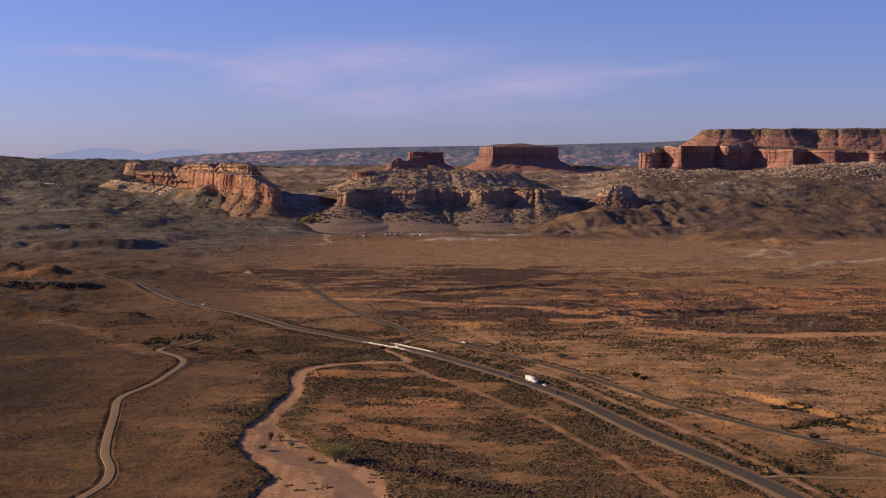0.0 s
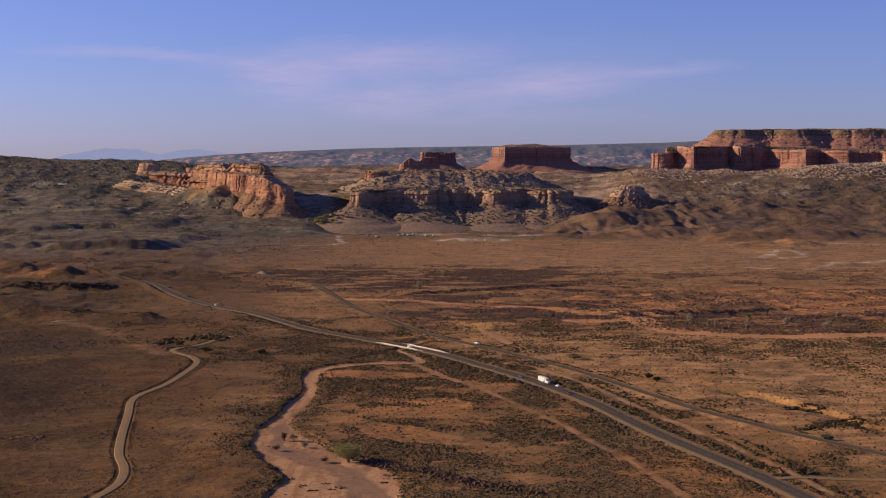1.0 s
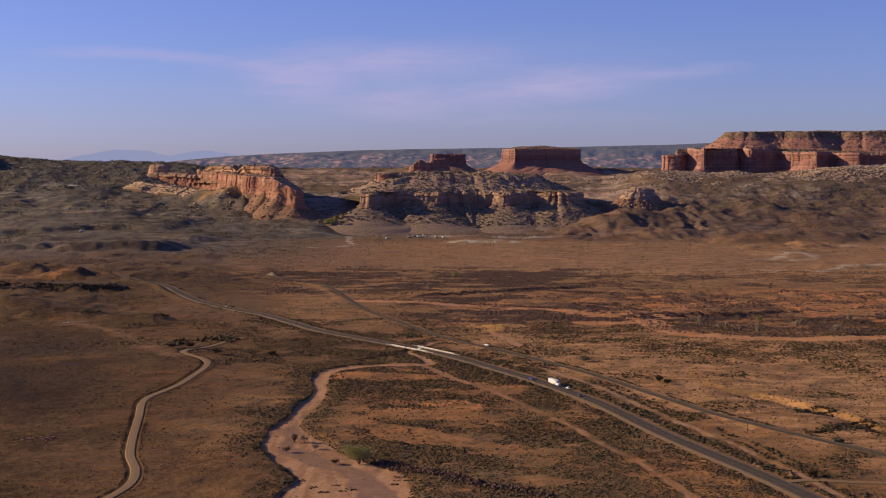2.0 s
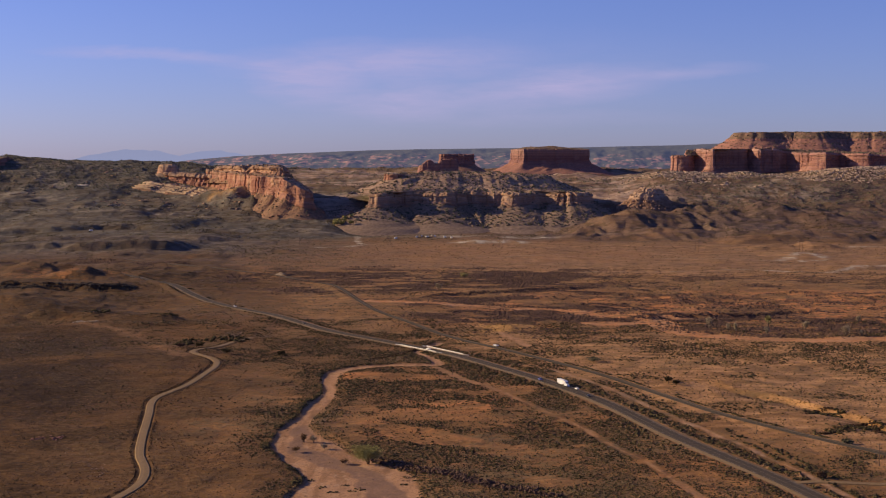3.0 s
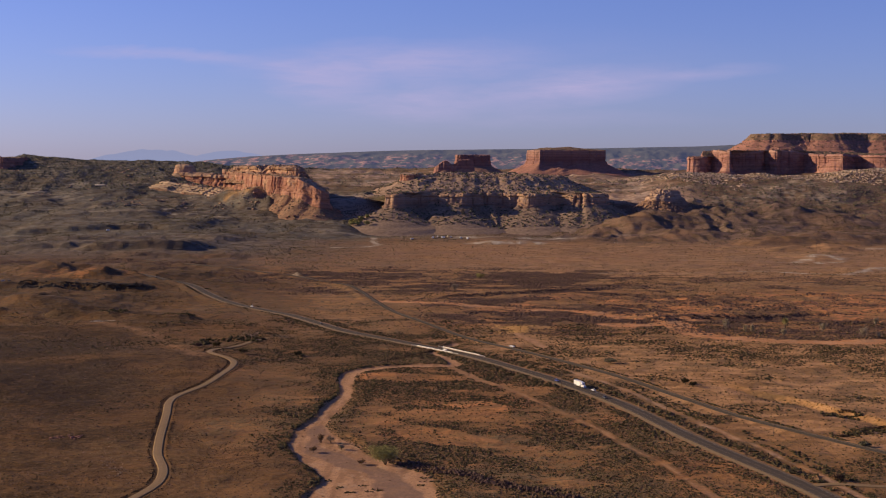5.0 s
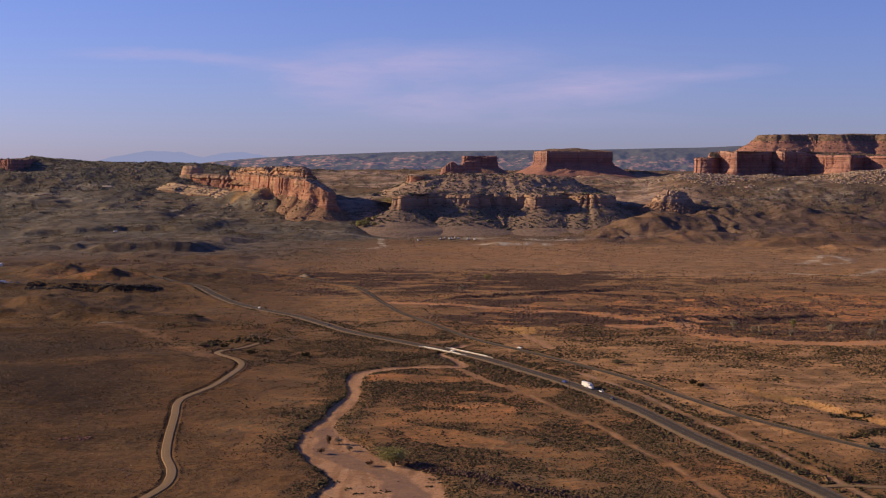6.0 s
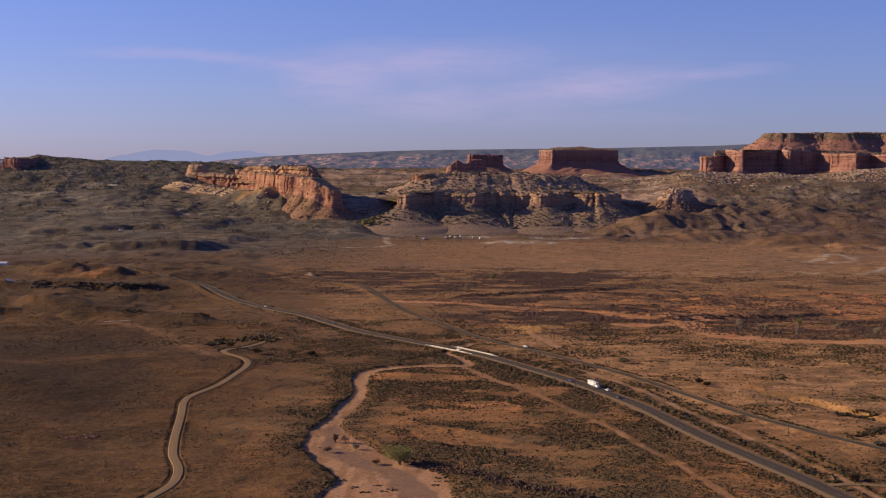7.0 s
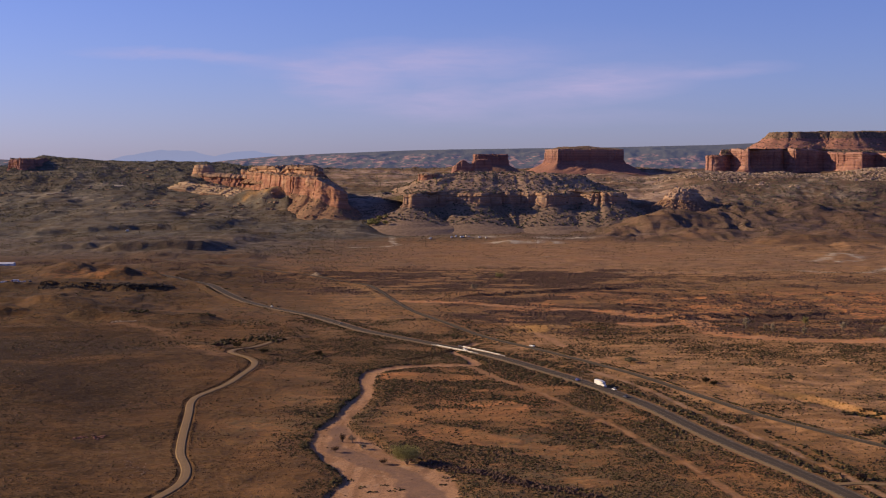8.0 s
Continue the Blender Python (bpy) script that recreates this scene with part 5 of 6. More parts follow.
def scatter(name, label, category, at, size, tall, template, mat, jitter=0.28, soft=False):
    """One object of many small clumps standing at the given places."""
    tv, tf = template
    n = len(at)
    a = RNG.rand(n) * 2 * np.pi
    c, s = np.cos(a)[:, None], np.sin(a)[:, None]
    t = tv[None] + (RNG.rand(n, len(tv), 3) - 0.5) * 2 * jitter
    wide = 0.75 + 0.5 * RNG.rand(n)[:, None]
    x, y = t[:, :, 0] * wide, t[:, :, 1]
    co = np.stack([(x * c - y * s) * size[:, None] + at[:, :1], (x * s + y * c) * size[:, None] + at[:, 1:2], t[:, :, 2] * (size * tall)[:, None] + at[:, 2:3]], -1)
    faces = (tf[None] + (np.arange(n) * len(tv))[:, None, None]).reshape(-1, 3)
    me = poly_mesh(name, co.reshape(-1, 3), faces, mat, soft)
    return tagged(new(name, me), label, category, kind="stuff")


def fan(n, y0, y1, u0, u1):
    """Random places between two distances, and two bearings as x over y."""
    y = np.sqrt(RNG.rand(n) * (y1**2 - y0**2) + y0**2)
    return y * (u0 + (u1 - u0) * RNG.rand(n)), y


def keep_off(x, y, m):
    for line, d in ((HIGHWAY, 8.5), (RAIL, 5.5), (DIRT_ROAD, 4.2), (TRACK, 3.2), (TRACK_2, 3.2), (SIDE_ROAD, 4.5), (SAND_R, 14.0), (CREEK, 13.0), (SANDBAR, 5.0)):
        q, _, _ = near_line(x, y, line, 20)
        m &= q > d
    q, _, a = near_line(x, y, WASH, 60)
    return m & (q > along_z(WASH[:, 2], a) + 0.8)


def on_ground(x, y):
    return np.column_stack([x, y, ground(x, y)])


# sagebrush of the near valley
x, y = fan(480000, 640, 1480, -0.37, 0.34)
dens, patch = sage_cover(x, y)
xw = x_at(WASH, y)
m = keep_off(x, y, RNG.rand(len(x)) < dens)
x, y, patch, xw = x[m], y[m], patch[m], xw[m]
dh, _, _ = near_line(x, y, HIGHWAY, 30)
size = (0.32 + 0.62 * RNG.rand(len(x)) ** 2.0) * np.where(dh < 21, 1.25, 1.0) * (0.85 + 0.35 * smooth(patch, -0.2, 0.5)) * np.where(x < xw - 25, 0.8, 1.0)
size *= np.interp(y, [700, 1400], [0.92, 1.22]) * np.where((dh < 18) & (x > x_at(HIGHWAY, y)) & (y < 1020), 1.45, 1.0)
at = on_ground(x, y)
k = RNG.rand(len(x))
big, dry = (size > 0.72) & (k > 0.25), k < 0.25
some = big & (k < 0.56)
scatter("sagebrush", "rounded grey-green sagebrush on the valley floor", "shrubs", at[some], size[some], 0.85, TUFT, SAGE, 0.36)
scatter("sagebrush", "small low sagebrush scattered over the valley floor", "shrubs", at[~big & ~dry], size[~big & ~dry] * 1.15, 0.85, GRASS, SAGE, 0.36)
scatter("dry_brush", "brown dry brush between the sagebrush", "shrubs", at[dry], size[dry] * 1.1, 0.7, GRASS, DRY, 0.36)
# dark dry tufts on the western grassland
x, y = fan(80000, 640, 1450, -0.37, -0.06)
patch = fbm(x, y, 70, 5, 0.6, seed=86)
m = keep_off(x, y, (RNG.rand(len(x)) < 0.10 + 0.75 * smooth(patch, -0.15, 0.4) + 0.8 * smooth(-x / y, 0.255, 0.30) * smooth(y, 880, 960) * (1 - smooth(y, 1380, 1480)) * smooth(patch, -0.5, 0.0)) & (x < x_at(WASH, y) - 22))
x, y = x[m], y[m]
scatter("grass_tufts", "dark brown dry grass tufts on the western slope", "grass", on_ground(x, y), 0.20 + 0.38 * RNG.rand(len(x)) ** 2, 0.75, GRASS, TUFT_BROWN, 0.34)

# weeds in the ditches of the dirt road
n = 1500
k = RNG.randint(0, len(DIRT_ROAD) - 1, n)
d = DIRT_ROAD[k + 1] - DIRT_ROAD[k]
d /= np.linalg.norm(d, axis=1)[:, None]
q = DIRT_ROAD[k] + d * RNG.rand(n)[:, None] * 5 + np.column_stack([d[:, 1], -d[:, 0]]) * (np.where(RNG.rand(n) < 0.6, -1, 1) * (4.6 + 1.6 * RNG.rand(n) ** 2))[:, None]
scatter("ditch_weeds", "dark dry weeds in the ditches of the dirt road", "grass", on_ground(q[:, 0], q[:, 1]), 0.3 + 0.45 * RNG.rand(n) ** 2, 0.8, GRASS, TUFT_BROWN, 0.34)
# leafless thickets along the creek
x, y = fan(480000, 1290, 2300, -0.20, 0.34)
m = keep_off(x, y, RNG.rand(len(x)) < thickets(x, y) * 0.8)
x, y = x[m], y[m]
at = on_ground(x, y)
size = 0.7 + 0.8 * RNG.rand(len(x)) ** 2
k = RNG.rand(len(x))
crest = (k < 0.18) & (fbm(x * 0.5, y, 17, 3, seed=98) > 0.0)
low = ~crest & (k > 0.18) & (k < 0.86)
scatter("thicket", "purple-brown rounded leafless bushes in rows along the creek", "shrubs", at[crest], 0.8 + 1.1 * RNG.rand(crest.sum()) ** 1.6, 0.75, TUFT, THICKET, 0.3, True)
scatter("thicket", "purple-brown leafless thicket along the creek", "shrubs", at[low], size[low], 0.8, GRASS, THICKET, 0.3, True)
scatter("creek_scrub", "olive scrub at the edges of the creek thicket", "shrubs", at[k > 0.86], size[k > 0.86] * 0.8, 0.8, GRASS, SAGE, 0.35)
# the thicket of the western creek bend
x, y = fan(70000, 2140, 2350, -0.38, -0.18)
m = keep_off(x, y, RNG.rand(len(x)) < thickets(x, y) * 0.5)
x, y = x[m], y[m]
scatter("thicket", "purple-brown thicket in a bend of the western creek", "shrubs", on_ground(x, y), 0.8 + 1.2 * RNG.rand(len(x)) ** 2, 0.65, GRASS, THICKET, 0.34, True)
# tall rows of brush along the creek banks
for line, n, w in ((BANK_A, 1500, 2.5), (BANK_B, 1500, 2.0), (CREEK + (0, 24), 500, 7.0), (SAND_R + (0, 30), 900, 8.0), (RED_BANK, 500, 24.0)):
    k = RNG.randint(0, len(line) - 1, n)
    f = RNG.rand(n)
    x = line[k, 0] * (1 - f) + line[k + 1, 0] * f + RNG.randn(n) * w
    y = line[k, 1] * (1 - f) + line[k + 1, 1] * f - 3 + RNG.randn(n) * w
    scatter("bank_brush", "dark leafless brush along a creek bank", "shrubs", on_ground(x, y), 0.8 + 1.2 * RNG.rand(n) ** 2, 0.9, GRASS, THICKET, 0.34, True)
# brown tamarisk fringe on the near bank of the wash
x, y = fan(3600, 690, 800, -0.09, 0.08)
q = 812 - 1.02 * (x + 60) + 5 * fbm(x, y, 14, 2, seed=95)
m = keep_off(x, y, (np.abs(y - q + 22) < 8) & (x > -58) & (x < 45))
x, y = x[m], y[m]
scatter("tamarisk", "red-brown leafless tamarisk along the wash", "shrubs", on_ground(x, y), 0.5 + 0.7 * RNG.rand(len(x)), 1.1, SHRUB, THICKET, 0.4)

# scrub dots over the middle distance
x, y = fan(330000, 1480, 3450, -0.36, 0.34)
n1 = fbm(x, y, 130, 4, seed=97)
m = keep_off(x, y, RNG.rand(len(x)) < 0.05 + 0.5 * smooth(n1 + 0.6 * fbm(x, y, 30, 3, seed=99), -0.1, 0.5) * np.interp(y, [1480, 2200, 2350, 2900, 3000, 3300], [0.8, 0.55, 0.4, 0.4, 0.6, 0.7]) * np.where((x < -300) & (y > 2400), 1.5, 1.0) * (1 - 0.8 * smooth(x, -300, -150) * smooth(y, 2150, 2250) * (1 - smooth(y, 2850, 2950))))
x, y = x[m], y[m]
scatter("far_scrub", "dark scrub dotting the far valley floor", "shrubs", on_ground(x, y), (0.45 + 0.75 * RNG.rand(len(x)) ** 2) * np.interp(y, [1500, 2200, 3000], [1.0, 1.1, 1.6]), 0.8, GRASS, SAGE, 0.34)

# bushes in the gully, and pale stones by the dirt road
t = RNG.rand(260)
x = np.where(t < 0.35, 214 + 26 * RNG.rand(260), 212 + 44 * RNG.rand(260))
y = np.where(t < 0.35, 942 + RNG.randn(260) * 4, 872 + 0.75 * (x - 212) + RNG.randn(260) * 5)
scatter("gully_bushes", "dark bushes in a shaded gully", "shrubs", on_ground(x, y), 0.6 + 0.8 * RNG.rand(260), 0.9, SHRUB, SAGE)
x = np.concatenate([-390 + 22 * RNG.rand(60), -231 + 14 * RNG.rand(70), -204 + 18 * RNG.rand(50)])
y = np.concatenate([1402 + RNG.randn(60) * 5, 1330 + RNG.randn(70) * 12, 1322 + RNG.randn(50) * 8])
at = on_ground(x, y)
scatter("pale_stones", "cream-white stones lying in a row on dry grassland", "boulders", at[:60], 0.6 + 1.1 * RNG.rand(60) ** 2, 0.8, BOULDER, CREAM_ROCK, 0.22)
scatter("pale_stones", "tan stones lying in groups by the dirt road", "boulders", at[60:], 0.5 + 0.8 * RNG.rand(120) ** 2, 0.7, BOULDER, TALUS_BROWN, 0.22)
x = np.concatenate([-262 + 14 * RNG.rand(50), -245 + 40 * RNG.rand(60), -330 + 30 * RNG.rand(40), -395 + 25 * RNG.rand(40)])
y = np.concatenate([1268 + RNG.randn(50) * 14, 1300 + RNG.randn(60) * 10, 1452 + RNG.randn(40) * 10, 1462 + RNG.randn(40) * 12])
scatter("hollow_bushes", "dark bushes in hollows near the dirt road", "shrubs", on_ground(x, y), 0.8 + 1.3 * RNG.rand(190), 1.0, SHRUB, SAGE)

k = RNG.randint(int(len(GULLY) * 0.46), len(GULLY) - 1, 260)
x, y = GULLY[k, 0] + RNG.randn(260) * 1.4, GULLY[k, 1] + RNG.randn(260) * 3
scatter("earth_clods", "golden crumbled earth along the bank of a gully", "boulders", on_ground(x, y), 0.25 + 0.5 * RNG.rand(260) ** 2, 0.8, BOULDER, GOLD_EARTH, 0.25)

# dark brush on curved cut banks by the gully, and in the cut that leads under the bridge
for line, n, w in ((curve([(205, 864), (213, 868), (221, 880), (237, 904), (247, 914), (249, 900), (243, 874)], 4), 420, 1.3), (curve([(215, 934), (223, 954), (229, 956), (236, 951)], 4), 130, 1.3),
                   (curve([(-86, 1176), (-73, 1196), (-64, 1212), (-53, 1240), (-46, 1254)], 5), 200, 1.8)):
    k = RNG.randint(0, len(line) - 1, n)
    f = RNG.rand(n)[:, None]
    q = line[k] * (1 - f) + line[k + 1] * f + RNG.randn(n, 2) * w
    scatter("bank_brush", "dark brush on a curved cut bank", "shrubs", on_ground(q[:, 0], q[:, 1]), 0.45 + 0.7 * RNG.rand(n) ** 2, 1.0, TUFT, TUFT_BROWN, 0.34)
# rows of brush along the railway, the track beside the highway and the far highway
for line, o, w, n, y0, y1, size in ((RAIL, -6.2, 0.6, 900, 700, 1330, 0.75), (TRACK_2, -5.0, 1.2, 480, 640, 1060, 0.75), (TRACK_2, -12.5, 1.8, 380, 640, 1060, 0.8),
                                    (HIGHWAY, 10.5, 1.6, 420, 1400, 2100, 0.8), (HIGHWAY, -10.5, 1.6, 300, 1400, 2100, 0.8)):
    ok = np.nonzero((line[:-1, 1] > y0) & (line[:-1, 1] < y1))[0]
    k, f = RNG.choice(ok, n), RNG.rand(n)[:, None]
    d = line[k + 1, :2] - line[k, :2]
    d = d / np.linalg.norm(d, axis=1)[:, None]
    q = line[k, :2] * (1 - f) + line[k + 1, :2] * f + np.stack([d[:, 1], -d[:, 0]], 1) * (o + RNG.randn(n)[:, None] * w)
    q = q[fbm(q[:, 0], q[:, 1], 30, 3, seed=107) > -0.3]
    scatter("row_brush", "olive brush in a row beside a road or track", "shrubs", on_ground(q[:, 0], q[:, 1]), size * (0.7 + 0.9 * RNG.rand(len(q)) ** 2), 0.95, TUFT, SAGE, 0.34)
# stones and drift brush on the bed of the wash
x, y = fan(5200, 660, 920, -0.16, 0.02)
q, _, a = near_line(x, y, WASH, 60)
edge = along_z(WASH[:, 2], a) - q
m = (edge > 0.5) & (RNG.rand(len(x)) < 0.05 + 0.55 * smooth(fbm(x, y, 16, 3, seed=105), 0.15, 0.5) * (1 - smooth(edge, 4, 12)))
x, y = x[m], y[m]
scatter("drift_brush", "dry brush and drift on the sandy bed of the wash", "shrubs", on_ground(x, y), 0.18 + 0.5 * RNG.rand(len(x)) ** 3, 0.7, TUFT, DRY, 0.34)
ok = np.nonzero((WASH[:-1, 1] > 690) & (WASH[:-1, 1] < 1145) & (WASH[:-1, 0] < -56))[0]
k = RNG.choice(ok, 620)
d = WASH[k + 1, :2] - WASH[k, :2]
d = d / np.linalg.norm(d, axis=1)[:, None]
q = WASH[k, :2] + d * RNG.rand(620)[:, None] * 6 - np.stack([d[:, 1], -d[:, 0]], 1) * (WASH[k, 2] + 1.5 + 5 * RNG.rand(620) ** 2)[:, None]
q = q[fbm(q[:, 0], q[:, 1], 28, 3, seed=108) > -0.25]
scatter("bank_brush", "dark brush along the cut bank of the wash", "shrubs", on_ground(q[:, 0], q[:, 1]), 0.5 + 0.7 * RNG.rand(len(q)) ** 2, 0.95, TUFT, SAGE, 0.34)
q = np.repeat(np.array([(-57, 713), (-70, 705), (-66, 722), (-37, 726), (-62, 709), (-76, 716), (-84, 735), (-30, 735), (-34, 742)], float), 9, 0) + RNG.randn(81, 2) * (1.5, 1.1)
scatter("drift_brush", "dry brush and drift on the sandy bed of the wash", "shrubs", on_ground(q[:, 0], q[:, 1]), 0.3 + 0.5 * RNG.rand(81), 0.9, TUFT, SAGE, 0.34)
# low rock outcrops on the western grassland
t = RNG.rand(170)
x = np.where(t < 0.3, -256 + 16 * RNG.rand(170), -222 + 46 * (t - 0.3) / 0.7 + RNG.randn(170) * 3.5)
y = np.where(t < 0.3, 827 + 0.4 * (x + 250) + RNG.randn(170) * 2.5, 802 - 104 * (t - 0.3) / 0.7 + RNG.randn(170) * 6)
at = on_ground(x, y)
scatter("outcrop_stones", "red-brown stones of a low outcrop on dry grassland", "boulders", at[t < 0.3], 0.35 + 0.9 * RNG.rand((t < 0.3).sum()) ** 2, 0.7, BOULDER, TALUS_RED, 0.25)
scatter("outcrop_stones", "tan stones in a broken row on dry grassland", "boulders", at[t >= 0.3], 0.22 + 0.5 * RNG.rand((t >= 0.3).sum()) ** 2, 0.6, BOULDER, TALUS_BROWN, 0.25)

# junipers on the plateaus
x, y = fan(84000, 3300, 4700, -0.37, 0.34)
n1 = fbm(x, y, 150, 4, seed=101)
m = RNG.rand(len(x)) < np.where((x < -560) & (y > 3650), 0.95, 0.04 + 0.26 * smooth(n1, -0.1, 0.4) + 0.42 * smooth(x, 380, 460) * (y < 3960) * smooth(y, 3380, 3480))
x, y = x[m], y[m]
scatter("juniper_woodland", "dark green junipers scattered over the plateau", "trees", on_ground(x, y), 1.2 + 1.5 * RNG.rand(len(x)), 1.1, GRASS, JUNIPER, 0.34)

# slickrock boulders below the eastern mesa and on the western slope
x, y = fan(15000, 3620, 3990, 0.10, 0.34)
m = RNG.rand(len(x)) < smooth(fbm(x, y, 90, 3, seed=103) + 0.0012 * (x - 600) + 0.004 * (y - 3800), -0.2, 0.3)
x, y = x[m], y[m]
scatter("slickrock_boulders", "pale rounded slickrock boulders in a wide field", "boulders", on_ground(x, y), 1.3 + 3.6 * RNG.rand(len(x)) ** 2.5, 0.65, BOULDER, FIELD_ROCK, 0.22)
x, y = fan(2600, 3330, 3950, -0.37, -0.16)
m = RNG.rand(len(x)) < smooth(fbm(x, y, 80, 3, seed=104), 0.0, 0.4)
x, y = x[m], y[m]
scatter("slickrock_boulders", "tan sandstone boulders on a juniper slope", "boulders", on_ground(x, y), 1.4 + 5 * RNG.rand(len(x)) ** 4, 0.6, BOULDER, SLICK_ROCK, 0.2)
x = -584 + 170 * RNG.rand(1000)
y = 1768 + 0.02 * (x + 530) + 14 * fbm(x, x * 0, 60, 3, seed=4) + RNG.randn(1000) * 8
scatter("ridge_boulders", "dark brown boulders along a low ridge", "boulders", on_ground(x, y), 0.7 + 1.9 * RNG.rand(1000) ** 2, 0.75, BOULDER, DARK_BASALT, 0.25)

# blocks and bushes on the rock masses
bpy.context.view_layer.update()
ROCKS = [o for o in scene.objects if o.type == "MESH" and o.parent and o.parent.name.split(".")[0] in ("mesa", "butte", "rock_fin", "rock_dome", "rock_block")]


def drop(rocks, n, x0, x1, y0, y1):
    """Places on top of the rocks, with the height of the surface."""
    trees = []
    for o in rocks:
        me = o.data
        bb = np.array([tuple(c) for c in o.bound_box])
        if bb[:, 0].max() < x0 or bb[:, 0].min() > x1 or bb[:, 1].max() < y0 or bb[:, 1].min() > y1:
            continue
        trees.append(BVHTree.FromPolygons([v.co for v in me.vertices], [tuple(p.vertices) for p in me.polygons]))
    out = []
    for px, py in zip(x0 + (x1 - x0) * RNG.rand(n), y0 + (y1 - y0) * RNG.rand(n)):
        best = None
        for t in trees:
            hit, nrm, _, _ = t.ray_cast(Vector((px, py, 600)), Vector((0, 0, -1)))
            if hit and (best is None or hit.z > best[0]):
                best = (hit.z, nrm.z)
        if best and best[1] > 0.45:
            out.append((px, py, best[0]))
    out = np.array(out)
    g = ground(out[:, 0], out[:, 1])
    return out[out[:, 2] > g + 0.5]


p = drop(ROCKS, 15000, -320, 340, 3190, 3640)
k = RNG.rand(len(p))
top = p[:, 2] > 78
scatter("slickrock_boulders", "pale slickrock blocks on the middle mesa", "boulders", p[top & (k < 0.75)], 0.9 + 1.9 * RNG.rand((top & (k < 0.75)).sum()) ** 2, 0.65, BOULDER, SLICK_ROCK, 0.22)
scatter("juniper_woodland", "dark bushes on the middle mesa", "trees", p[k > 0.8], 1.3 + 1.6 * RNG.rand((k > 0.8).sum()), 0.9, SHRUB, JUNIPER)
low = ~top & (k < 0.3)
scatter("talus_blocks", "fallen brown blocks below the middle mesa's cliff", "boulders", p[low], 1.0 + 3.0 * RNG.rand(low.sum()) ** 3, 0.7, BOULDER, TALUS_BROWN, 0.25)
p = drop(ROCKS, 1600, 330, 480, 3290, 3440)
k = RNG.rand(len(p))
scatter("talus_blocks", "broken brown blocks round a sandstone knob", "boulders", p[k < 0.8], 1.2 + 4.2 * RNG.rand((k < 0.8).sum()) ** 2.5, 0.8, BOULDER, BENCH_ROCK, 0.25)
p = drop(ROCKS, 9000, 480, 1500, 3880, 4520)
k = RNG.rand(len(p))
scatter("juniper_woodland", "dark bushes on the eastern mesa", "trees", p[k < 0.6], 1.1 + 1.5 * RNG.rand((k < 0.6).sum()) ** 1.5, 0.9, TUFT, JUNIPER)
scatter("talus_blocks", "fallen red blocks on the eastern mesa's slopes", "boulders", p[k > 0.6], 1.2 + 2.6 * RNG.rand((k > 0.6).sum()) ** 2.5, 0.7, BOULDER, MESA_ROCK, 0.25)
p = drop(ROCKS, 3000, -860, -340, 3240, 3740)
k = RNG.rand(len(p))
scatter("talus_blocks", "fallen golden blocks round the western rock", "boulders", p[k > 0.45], 1.2 + 3.6 * RNG.rand((k > 0.45).sum()) ** 2.5, 0.7, BOULDER, GOLD_ROCK, 0.25)
scatter("juniper_woodland", "dark bushes on the western rock", "trees", p[k < 0.3], 1.4 + 1.2 * RNG.rand((k < 0.3).sum()), 0.9, SHRUB, JUNIPER)


def surface(x, y):
    """The height of the ground or of the rocks over it."""
    z = float(ground([x], [y])[0])
    for t in ROCK_TREES:
        hit = t.ray_cast(Vector((x, y, 600)), Vector((0, 0, -1)))[0]
        z = max(z, hit.z) if hit else z
    return z


ROCK_TREES = [BVHTree.FromPolygons([v.co for v in o.data.vertices], [tuple(p.vertices) for p in o.data.polygons]) for o in ROCKS if o.parent.name.startswith("mesa") or o.parent.name.startswith("rock_fin")]

